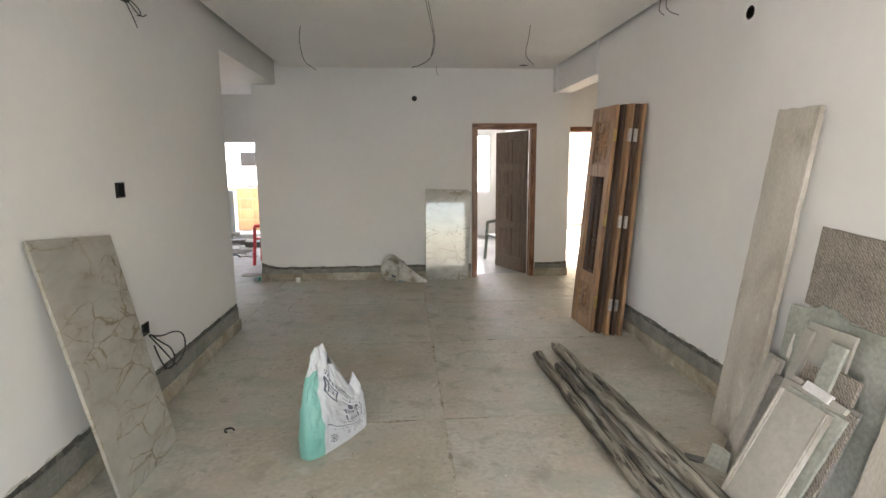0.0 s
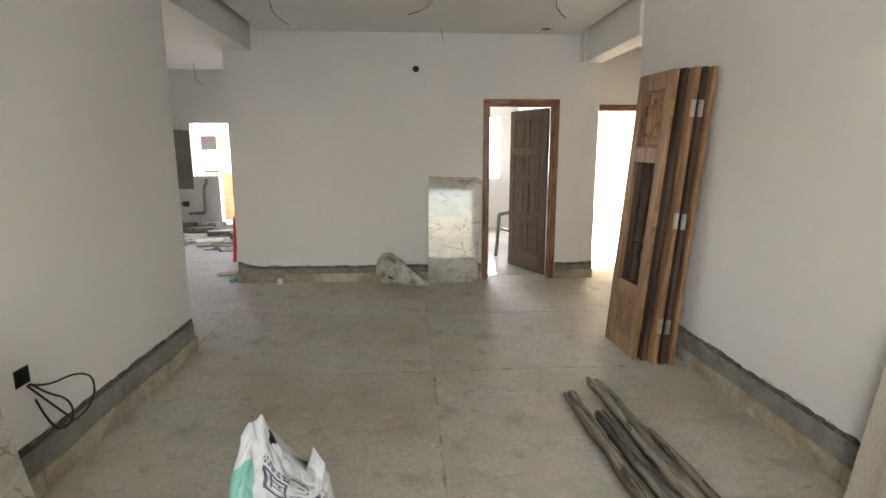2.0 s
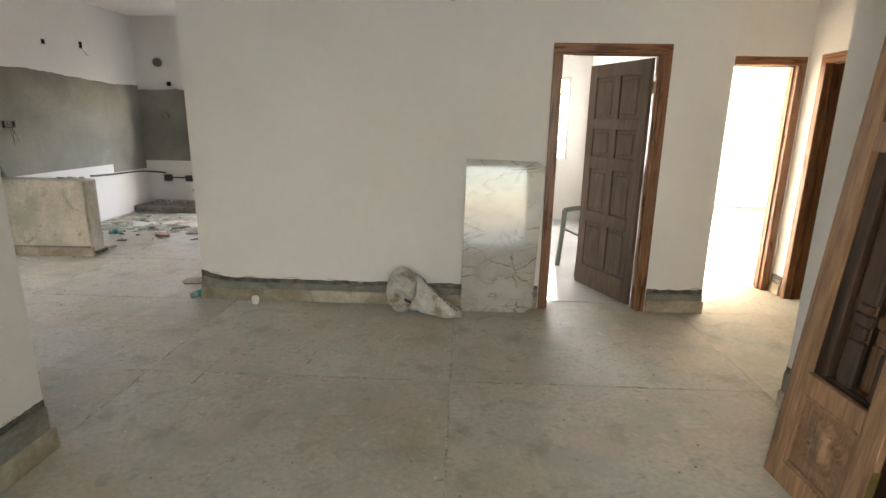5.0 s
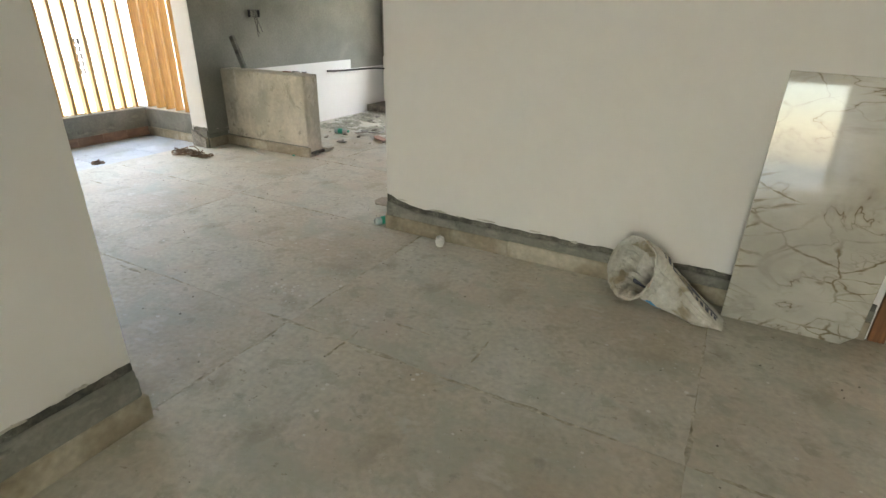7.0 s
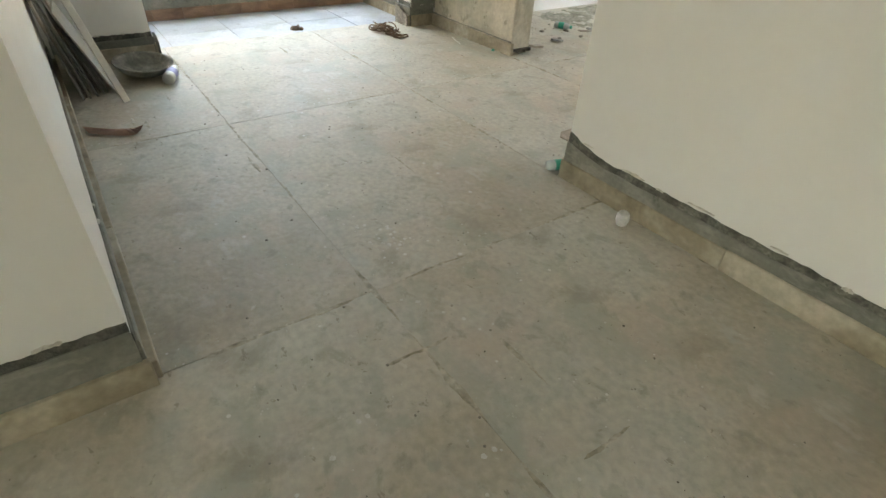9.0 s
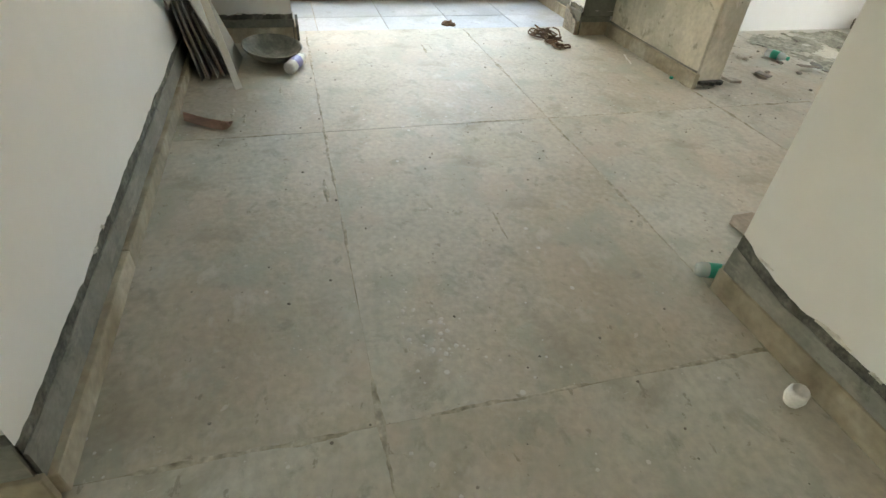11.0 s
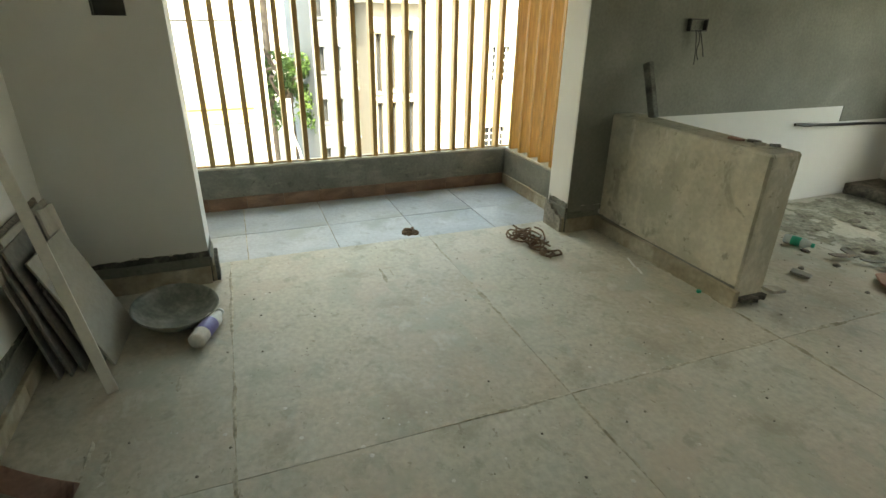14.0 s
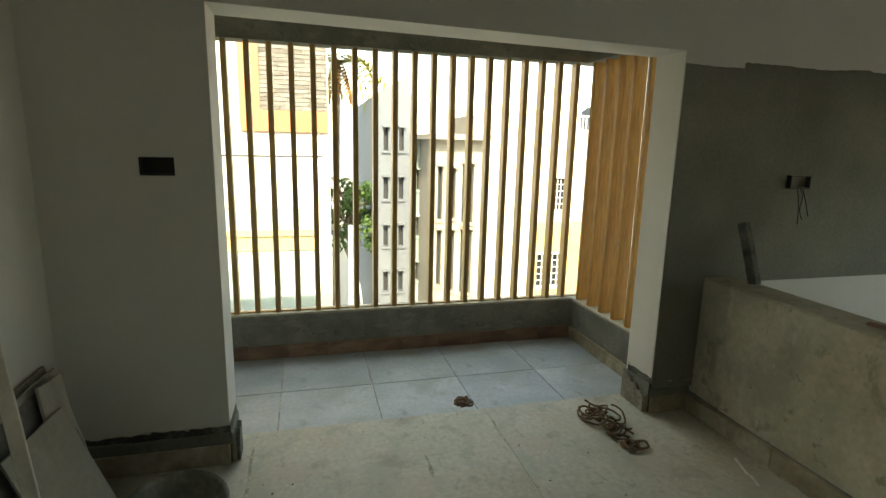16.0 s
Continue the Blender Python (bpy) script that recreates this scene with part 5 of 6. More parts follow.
slab_pts(bm, [(0, 0.05), (0.0, 0.16), (0.05, 0.22), (0.16, 0.22), (0.24, 0.19), (0.45, 0.21), (0.45, 0.0), (0.30, 0.02), (0.14, 0.0)], 0.008)
single("board_scrap", bm, "tanboard", "torn thin brown board lying on the floor", "board", pose(-2.27, 7.24, 0.006, 90, 0, 2))


# rope coils
def tangle(name, label, cx, cy, r, n, seed, tr=0.006):
    rnd = random.Random(seed)
    t = thing(name, label, "rope")
    for k in range(n):
        ox, oy = cx + rnd.uniform(-r, r) * 0.5, cy + rnd.uniform(-r, r) * 0.5
        rr, ph = r * rnd.uniform(0.35, 0.8), rnd.uniform(0, 6)
        tube("strand", [(ox + rr * math.cos(ph + q * 0.8) * rnd.uniform(0.8, 1.15), oy + rr * math.sin(ph + q * 0.8) * rnd.uniform(0.8, 1.15), tr + abs(rnd.gauss(0, 0.5)) * r * 0.42) for q in range(8)], tr, "coir", t)
    return t


tangle("rope_coil", "tangled coil of brown coir rope on the floor", -4.95, 7.30, 0.12, 8, 3)
tangle("rope_coil", "small loose ring of brown coir rope", -4.62, 7.32, 0.075, 4, 4, 0.007)
tangle("rope_coil", "brown coir rope between two coils", -4.78, 7.31, 0.10, 6, 9)
tangle("coir_ball", "dark knotted ball of coir at the balcony step", -5.27, 6.56, 0.055, 9, 5, 0.008)
single("paper_strip", boxes((-0.07, -0.006, 0, 0.07, 0.006, 0.004), (0.071, 0.004, 0, 0.16, 0.016, 0.004)), "whiteplastic", "thin white plastic strip on the floor", "strip", pose(-4.35, 7.75, 0.002, 0, 0, -20))
single("bottle_cap", lathe(bmesh.new(), [(0.014, 0), (0.014, 0.012), (0.01, 0.014)], 14), "teal", "small green bottle cap on the floor", "bottle cap", pose(-3.90, 7.86, 0.0))

# on and behind the half wall
single("timber_offcut", boxes((-0.03, -0.02, 0, 0.03, 0.02, 0.36), bev=0.004), "cement", "grey timber offcut leaning on the half wall top", "timber offcut", pose(-4.74, 8.08, 0.84) @ pose(0, 0, 0, 0, -22, 0))
for k, (x, y, sx, sy, mat) in enumerate(((-4.05, 8.0, 0.09, 0.03, "redtile"), (-3.97, 8.03, 0.07, 0.03, "rubble"), (-3.90, 7.99, 0.06, 0.025, "sand"), (-3.84, 8.03, 0.05, 0.03, "rubble"))):
    single("chip", slab_pts(bmesh.new(), [(0, 0), (sx, 0), (sx * 0.9, sy), (0.01, sy * 1.2)], 0.012), mat, "small broken chip on the half wall top", "chip", pose(x, y, 0.853, 90, 0, 20 * k))
pipe = thing("drain_pipe_run", "black pipe run fixed to the kitchen wall", "pipe")
wires(pipe, [[(-4.91, 9.69, 0.68), (-4.90, 10.0, 0.66), (-4.90, 10.6, 0.65), (-4.88, 11.0, 0.63), (-4.6, 11.06, 0.60)]], 0.012, "black")
wires(pipe, [[(-4.91, 9.70, 0.68), (-4.87, 9.82, 0.66), (-4.90, 9.92, 0.67)]], 0.008, "black")
part("valve_box", boxes((-4.63, 11.02, 0.46, -4.51, 11.09, 0.57), bev=0.01), "black", pipe)
part("valve_box", boxes((-4.28, 11.04, 0.46, -4.16, 11.09, 0.56), bev=0.01), "black", pipe)
wires(pipe, [[(-4.52, 11.06, 0.52), (-4.28, 11.06, 0.52)]], 0.012, "black")
drain = thing("kitchen_drain_pipe", "dusty grey drain pipe with elbows below the kitchen window", "pipe")
wires(drain, [[(-3.78, 11.05, 1.0), (-3.78, 11.05, 0.9), (-3.84, 11.05, 0.87), (-3.85, 11.05, 0.5), (-3.85, 11.05, 0.34), (-3.9, 11.05, 0.32), (-4.16, 11.05, 0.32)]], 0.028, "iron")
single("vent_pipe_end", lathe(bmesh.new(), [(0.055, 0), (0.07, 0.01), (0.07, 0.04), (0.05, 0.05)], 20), "plaster", "round vent pipe end in the kitchen wall", "pipe end", pose(-4.56, 11.1, 2.35, 90, 0, 0))
single("pipe_stub", lathe(bmesh.new(), [(0.04, 0), (0.06, 0.02), (0.05, 0.06), (0.02, 0.07)], 16), "iron", "dark pipe stub in grey kitchen plaster", "pipe end", pose(-4.52, 11.1, 1.53, 90, 0, 0))
part("white_patch", boxes((-4.74, 11.088, 0.62, -4.50, 11.0935, 0.80)), "paint", bpy.data.objects["wall_kitchen_north"])
for k, (y, z, a, l) in enumerate(((8.0, 1.12, 80, 0.10), (9.3, 1.28, 85, 0.08), (9.5, 1.02, 40, 0.20), (8.95, 1.35, 70, 0.07), (10.2, 1.5, 90, 0.06))):
    single("plaster_splash", slab_pts(bmesh.new(), [(0, -0.008), (l * 0.5, -0.014), (l, -0.006), (l, 0.005), (l * 0.4, 0.01), (0, 0.006)], 0.003), "lath", "whitish plaster splash on the grey wall", "plaster splash", pose(-4.9465, y, z, 0, 0, 90) @ pose(0, 0, 0, 0, a, 0))

rnd = random.Random(11)


def chunk(bm, s, seed):
    bmesh.ops.create_icosphere(bm, subdivisions=2, radius=s)
    for v in bm.verts:
        k = 1 + 0.45 * noise.noise(v.co * (1.4 / s) + Vector((seed, 0, 0)))
        v.co = Vector((v.co.x * k * 1.25, v.co.y * k, max(-s * 0.25, v.co.z * k * 0.6)))
    return bm


for k in range(34):
    x, y = rnd.uniform(-4.8, -2.6), rnd.uniform(8.6, 10.4)
    s = rnd.choice((0.012, 0.018, 0.022, 0.03, 0.036))
    single("rubble_lump", chunk(bmesh.new(), s, k), "rubble" if k % 9 else "tileedge", "rough lump of cement rubble on the kitchen floor", "rubble", pose(x, y, s * 0.25 + 0.001, 0, 0, rnd.uniform(0, 360)), "rubble on the kitchen floor")
for k, (x, y, w, l, z, a, mat, lab) in enumerate(((-3.35, 9.7, 0.5, 0.35, 0.0, 20, "greytile", "thin grey sheet lying on the kitchen floor"), (-3.0, 9.3, 0.55, 0.4, 0.0, -10, "comb", "flat grey board on the kitchen floor"), (-3.3, 10.2, 0.4, 0.2, 0.1, 8, "tileedge", "stack of thin slabs on the kitchen floor"),
                                        (-2.75, 9.9, 0.5, 0.22, 0.06, -15, "plaster", "grey block lying on the rubble"), (-3.55, 9.45, 0.22, 0.07, 0.01, 50, "black", "dark brush-like scrap on the kitchen floor"), (-3.2, 9.15, 0.18, 0.09, 0.0, 12, "comb", "brown ridged flat scrap on the kitchen floor"), (-2.6, 8.75, 0.24, 0.14, 0.0, -25, "tanboard", "brown flat scrap on the kitchen floor"))):
    single("flat_scrap", boxes((-w / 2, -l / 2, 0, w / 2, l / 2, 0.012 + (0.09 if z > 0.05 else z)), bev=0.003), mat, lab, "scrap", pose(x, y, 0.002, 0, 0, a))
for k in range(5):
    single("brick", boxes((-0.11, -0.05, 0, 0.11, 0.05, 0.07), bev=0.006), "rubble", "broken cement block on the kitchen ledge", "block", pose(-4.6 + 0.27 * k, 10.85 + 0.05 * (k % 2), 0.101, 0, 0, 12 * k), "blocks on the kitchen ledge")
br = thing("broom_head", "dark worn broom head lying on the kitchen floor", "broom", m=pose(-3.05, 8.75, 0.0, 0, 0, 30))
for k in range(24):
    a = rnd.uniform(-0.25, 0.25)
    tube("bristle", [(0, 0.01 * rnd.uniform(-1, 1), 0.012), (0.12, 0.12 * a, 0.02 + rnd.uniform(0, 0.02)), (0.25, 0.3 * a, 0.006)], 0.0025, "black", br)


# plastic chairs
def chair(label, mat, m):
    t = thing("plastic_chair", label, "chair", m=m)
    part("seat", boxes((-0.21, -0.2, 0.41, 0.21, 0.21, 0.435), bev=0.01), mat, t)
    for x in (-0.205, 0.205):
        for y, top in ((-0.19, 0.62), (0.2, 0.435)):
            tube("leg", [(x * 1.12, y * 1.15, 0.0), (x, y, 0.41), (x, y * 0.98, top if y < 0 else 0.42)], 0.027, mat, t)
        tube("armrest", [(x, -0.19, 0.62), (x * 1.05, -0.05, 0.645), (x, 0.2, 0.65)], 0.026, mat, t)
    bm = bmesh.new()
    for k in range(5):
        box(bm, -0.19 + k * 0.084, 0.205 + 0.0, 0.435, -0.146 + k * 0.084, 0.222, 0.80, bev=0.004)
    box(bm, -0.22, 0.20, 0.80, 0.22, 0.226, 0.86, bev=0.008)
    bmesh.ops.transform(bm, matrix=Matrix.Translation((0, 0.2, 0.43)) @ pose(0, 0, 0, -10) @ Matrix.Translation((0, -0.2, -0.43)), verts=bm.verts[:])
    part("backrest", bm, mat, t)
    return t


chair("dark plastic armchair on the shiny room floor", "olive", pose(1.70, 7.88, 0.0, 0, 0, -75))
chair("bright red plastic chair in the dining area", "red", pose(-2.09, 8.15, 0.0, 0, 0, -90))

# utility space beyond the kitchen
tagged(part("utility_floor", boxes((-5.2, 11.3, -0.4, -1.2, 12.6, -0.01)), "balctile"), "dusty grey utility floor", "floor", kind="structure")
up = tagged(part("utility_parapet", boxes((-5.2, 12.62, -0.4, -1.2, 12.75, 1.05)), "paint"), "white utility parapet", "parapet", kind="structure")
for i in range(12):
    for j in range(4):
        part("wall_tile", boxes((-4.8 + i * 0.3, 12.6085, j * 0.26, -4.503 + i * 0.3, 12.6195, j * 0.26 + 0.257)), "orangetile", up)

# window in the first room
win = tagged(new("window_1"), "white barred window of the room", "window", kind="structure")
part("window_frame", boxes((0.4, 10.83, 0.95, 0.44, 10.9, 2.2), (1.94, 10.83, 0.95, 1.98, 10.9, 2.2), (0.44, 10.83, 2.16, 1.94, 10.9, 2.2), (0.44, 10.83, 0.95, 1.94, 10.9, 0.99), (1.17, 10.84, 0.99, 1.21, 10.89, 2.16)), "whiteplastic", win)
for k in range(9):
    part("bar", boxes((0.44, 10.91, 1.1 + 0.12 * k, 1.94, 10.92, 1.112 + 0.12 * k)), "black", win)
shf = tagged(part("room_floor", boxes((-1.73, 6.86, 0.0002, 2.265, 10.8, 0.006)), "shinyfloor"), "polished light tile floor of the room", "floor", kind="structure")
brf = tagged(part("bright_room_floor", boxes((2.385, 7.42, 0.0002, 5.9, 11.66, 0.006)), "warmpaint"), "pale cream floor of the bright room", "floor", kind="structure")
btw = tagged(part("bath_wall_screed", boxes((5.17, 5.12, 0.0, 5.2, 7.33, 0.05)), "cement"), "cement upstand in the bath", "wall", kind="structure")
for j in range(3):
    for i in range(5):
        part("wall_tile", boxes((3.55 + i * 0.32, 7.325, 1.0 + j * 0.45, 3.865 + i * 0.32, 7.338, 1.445 + j * 0.45)), "bathtile", btw)
wall("wall_bath_north", "y", 7.339, 7.349, 3.47, 5.2, -T, 3.0, material="plaster", label="bare grey bath wall behind tiles")

# outside
tagged(part("ground", boxes((-300, -300, -9.3, 300, 300, -9.0)), "cement"), "grey dusty street ground", "ground", kind="structure")
M["facade"] = surf("sunlit_white_facade", [(0.3, (0.70, 0.68, 0.64)), (0.7, (0.78, 0.76, 0.72))], scale=0.5, rough=0.8, fine=0.04)
M["facade_grey"] = surf("grey_blue_facade", [(0.3, (0.15, 0.165, 0.19)), (0.7, (0.21, 0.225, 0.25))], scale=0.4, rough=0.8, fine=0.06)
M["facade_beige"] = surf("beige_concrete_facade", [(0.3, (0.33, 0.29, 0.235)), (0.7, (0.43, 0.385, 0.325))], scale=0.5, rough=0.8, fine=0.06)
M["facade_orange"] = surf("orange_facade_paint", [(0.3, (0.50, 0.19, 0.09)), (0.7, (0.58, 0.25, 0.13))], scale=0.8, rough=0.8)
M["facade_yellow"] = surf("yellow_facade_paint", [(0.3, (0.52, 0.40, 0.20)), (0.7, (0.60, 0.47, 0.25))], scale=0.8, rough=0.8)
M["cladding"] = surf("grey_stone_cladding", [(0.3, (0.12, 0.105, 0.09)), (0.7, (0.28, 0.25, 0.22))], scale=3, stretch=(1, 1, 5), rough=0.9, vary=0.25)
M["teal_wall"] = surf("pale_teal_facade", [(0.3, (0.28, 0.35, 0.335)), (0.7, (0.36, 0.43, 0.415))], scale=0.8, rough=0.8)
M["dark_glass"] = plain("dark_window_glass", (0.05, 0.052, 0.055), rough=0.2)
M["leaf"] = surf("green_foliage", [(0.3, (0.035, 0.08, 0.018)), (0.7, (0.10, 0.17, 0.04))], scale=2, rough=0.6, vary=0.3)
M["palmleaf"] = surf("yellow_green_palm_leaf", [(0.3, (0.14, 0.17, 0.025)), (0.7, (0.36, 0.28, 0.06))], scale=2, rough=0.6)
M["dryleaf"] = surf("dry_palm_leaf", [(0.3, (0.30, 0.15, 0.04)), (0.7, (0.45, 0.25, 0.09))], scale=3, rough=0.8)
M["trunk"] = surf("grey_brown_bark", [(0.3, (0.12, 0.09, 0.07)), (0.7, (0.25, 0.2, 0.16))], scale=4, rough=0.9)


def building(name, label, x, y0, y1, depth, top, mat, windows=(), ledges=(), wall_mats=()):
    """A block whose face towards us is at x. windows: (y, y, z, z, grille)."""
    b = thing(name, label, "building")
    A = sorted({y0, y1, *[v for h in windows for v in h[:2]]})
    Z = sorted({-9.0, top, *[v for h in windows for v in h[2:4]]})
    bm = bmesh.new()
    for i in range(len(A) - 1):
        for j in range(len(Z) - 1):
            cy, cz = (A[i] + A[i + 1]) / 2, (Z[j] + Z[j + 1]) / 2
            if not any(h[0] < cy < h[1] and h[2] < cz < h[3] for h in windows):
                box(bm, x - 0.25, A[i], Z[j], x, A[i + 1], Z[j + 1])
    box(bm, x - depth, y0, -9.0, x - 0.25, y1, top)
    part("wall", bm, mat, b)
    for w in windows:
        wn_ = tagged(new("window"), "")
        wn_.parent = b
        part("pane", boxes((x - 0.22, w[0], w[2], x - 0.2, w[1], w[3])), "dark_glass", wn_)
        part("sill", boxes((x, w[0] - 0.06, w[2] - 0.08, x + 0.08, w[1] + 0.06, w[2])), mat, wn_)
        part("shade", boxes((x, w[0] - 0.04, w[3], x + 0.16, w[1] + 0.04, w[3] + 0.05)), mat, wn_)
        if w[4]:
            bm = bmesh.new()
            n = 5
            for k in range(n + 1):
                yy = w[0] + (w[1] - w[0]) * k / n
                box(bm, x + 0.01, yy - 0.02, w[2], x + 0.03, yy + 0.02, w[3])
                zz = w[2] + (w[3] - w[2]) * k / n
                box(bm, x + 0.031, w[0], zz - 0.02, x + 0.045, w[1], zz + 0.02)
            part("grille", bm, "facade", wn_)
    for z0, z1, out, m2 in ledges:
        part("ledge", boxes((x, y0, z0, x + out, y1, z1)), m2, b)
    return b


def parapet_rail(parent, x, y0, y1, z, mat="facade"):
    n = int((y1 - y0) / 0.16)
    me = None
    for k in range(n + 1):
        yy = y0 + (y1 - y0) * k / n
        if me is None:
            post = part("railing_post", boxes((-0.05, -0.025, 0, 0, 0.025, 0.549)), mat, parent, m=pose(x, yy, z + 0.0005))
            me = post.data
        else:
            post = new("railing_post", me)
            post.parent, post.matrix_basis = parent, pose(x, yy, z + 0.0005)
    part("railing_top", boxes((x - 0.07, y0, z + 0.55, x + 0.02, y1, z + 0.63)), mat, parent)


nb = building("apartment_building", "white sunlit neighbour house with an orange-framed stone panel", -13, 0.5, 6.10, 8, 6.5, "facade", ledges=[(-0.24, -0.14, 0.10, "facade_yellow"), (-0.53, -0.24, 0.05, "facade_yellow")])
part("panel_frame", boxes((-13, 4.50, 1.75, -12.93, 6.08, 2.14), (-13, 4.50, 2.14, -12.93, 4.86, 3.9), (-13, 4.50, 3.9, -12.93, 6.08, 4.2)), "facade_orange", nb)
clad = tagged(new("stone_cladding"), "grey stone cladding panel")
clad.parent = nb
rnd = random.Random(5)
for j in range(22):
    y = 4.865
    while y < 6.06:
        w = min(rnd.uniform(0.2, 0.45), 6.08 - y)
        part("stone", boxes((-13, y, 2.145 + j * 0.078, -12.95 + rnd.uniform(0, 0.02), y + w - 0.008, 2.145 + j * 0.078 + 0.07)), "cladding", clad)
        y += w
part("lower_wall", boxes((-13, 0.5, -9, -12.98, 5.80, -0.535), (-13, 0.5, -0.135, -12.98, 5.80, 0.29)), "teal_wall", nb)
part("side_fin", boxes((-12.98, 5.82, -9, -12.85, 6.10, 1.1)), "facade", nb)

gb = building("apartment_building", "tall grey-blue apartment block with small shaded windows", -20.0, 7.98, 9.22, 8, 3.2, "facade_grey", windows=[(8.17 + 0.52 * i, 8.33 + 0.52 * i, -3.5 + 1.62 * j, -2.75 + 1.62 * j, False) for i in range(2) for j in range(4)])
bm = bmesh.new()
vs = [bm.verts.new(q) for q in ((-20.0, 7.98, 3.2), (-20.0, 9.05, 3.2), (-20.0, 9.05, 3.80), (-20.0, 8.1, 3.28), (-28, 7.98, 3.2), (-28, 9.05, 3.2), (-28, 9.05, 3.80), (-28, 8.1, 3.28))]
for q in ((0, 1, 2, 3), (4, 7, 6, 5), (0, 4, 5, 1), (1, 5, 6, 2), (2, 6, 7, 3), (3, 7, 4, 0)):
    bm.faces.new([vs[k] for k in q])
part("sloped_roof", bm, "facade_grey", gb)
building("apartment_building", "lower blue-grey block between two taller houses", -20.2, 9.22, 10.1, 8, 1.75, "teal_wall", windows=[(9.35, 9.55, -3.2 + 1.62 * j, -2.5 + 1.62 * j, False) for j in range(3)])
bb = building("apartment_building", "unfinished beige block with deep open balconies", -18.0, 9.45, 11.06, 7, 1.75, "facade_beige", windows=[(9.55, 9.70, -0.7, 0.95, False), (9.55, 9.70, -2.8, -1.0, False), (9.92, 10.12, -0.65, 0.9, False), (9.92, 10.12, -3.0, -1.0, False), (10.33, 10.70, -0.8, 1.04, False), (10.33, 10.70, -3.1, -1.0, False)])
part("roof_slab", boxes((-25.2, 9.2, 1.75, -17.5, 11.25, 1.9)), "facade_beige", bb)
part("stair_head", boxes((-20.0, 10.6, 1.9, -18.2, 11.0, 2.5)), "facade_beige", bb)
wb2 = building("apartment_building", "large white sunlit apartment block with roof railings", -24.0, 10.1, 22.5, 9, 2.4, "facade", windows=[(16.27, 17.1, -1.19, 0.26, True), (15.8, 17.1, -4.75, -3.21, True), (19.6, 20.8, -1.19, 0.26, True)])
parapet_rail(wb2, -24.0, 10.1, 22.5, 2.4)
part("orange_bay", boxes((-24, 15.57, -9, -23.9, 15.78, -1.72), (-24, 17.12, -9, -23.9, 18.6, -1.72), (-24, 15.78, -3.1, -23.9, 17.12, -1.72), (-24, 15.78, -9, -23.9, 17.12, -4.9)), "facade_yellow", wb2)
part("water_tank", lathe(bmesh.new(), [(0.5, 0), (0.52, 0.1), (0.52, 0.9), (0.3, 1.1), (0.2, 1.15)], 18), "dark_glass", wb2, m=pose(-26, 19.2, 2.4), smooth=True)
building("apartment_building", "pale house beyond the street", -30.0, -14.0, 0.3, 9, 5.0, "facade")
building("apartment_building", "white house behind the palm", -34.0, 6.2, 10.2, 8, 1.4, "facade")
building("apartment_building", "white house across the side yard", -8.0, 17.0, 25.0, 8, 3.0, "facade")
kb2 = thing("apartment_building", "white house seen through the kitchen window", "building")
part("wall", boxes((-14.0, 22.0, -9.0, 0.0, 30.0, 4.2)), "facade", kb2)
for k in range(5):
    for j in range(3):
        part("window", boxes((-9.6 + k * 1.5, 21.97, 0.2 + 1.35 * j, -8.9 + k * 1.5, 22.0 - 0.001, 0.75 + 1.35 * j)), "hole", kb2)


def leafy(bm, c, r, n, size, rnd):
    for _ in range(n):
        d = Vector((rnd.gauss(0, 1), rnd.gauss(0, 1), rnd.gauss(0, 1))).normalized() * r * rnd.uniform(0.35, 1.0)
        p = Vector(c) + Vector((d.x, d.y, d.z * 0.8))
        a, b = Vector((rnd.gauss(0, 1), rnd.gauss(0, 1), rnd.gauss(0, 1))).normalized() * size, Vector((rnd.gauss(0, 1), rnd.gauss(0, 1), rnd.gauss(0, 1))).normalized() * size * 0.6
        bm.faces.new([bm.verts.new(p + q) for q in (a, b, -a, -b)])


tree = thing("tree", "green leafy tree in the yard beyond the balcony", "tree")
rnd = random.Random(7)
tube("trunk", [(-22, 7.3, -9), (-22, 7.35, -5), (-22.1, 7.25, -1.2)], 0.16, "trunk", tree)
for k in range(7):
    tube("limb", [(-22, 7.3, -3 + 0.3 * k), (-22 + rnd.uniform(-1, 1), 7.3 + rnd.uniform(-1, 1), -1.5 + 0.3 * k), (-22 + rnd.uniform(-1.2, 1.2), 7.3 + rnd.uniform(-1.2, 1.2), 0.2 + rnd.uniform(-1, 1))], 0.05, "trunk", tree)
bm = bmesh.new()
for k in range(30):
    leafy(bm, (-22 + rnd.uniform(-1.1, 1.1), 7.3 + rnd.uniform(-1.1, 1.0), -0.9 + rnd.uniform(-1.3, 1.0)), rnd.uniform(0.3, 0.6), 110, 0.09, rnd)
part("crown", bm, "leaf", tree)
palm = thing("palm_tree", "coconut palm with drooping yellow and dry brown leaves", "tree")
tube("trunk", [(-22.5, 6.6, -9), (-22.5, 6.7, -2), (-22.4, 6.85, 4.5)], 0.12, "trunk", palm)
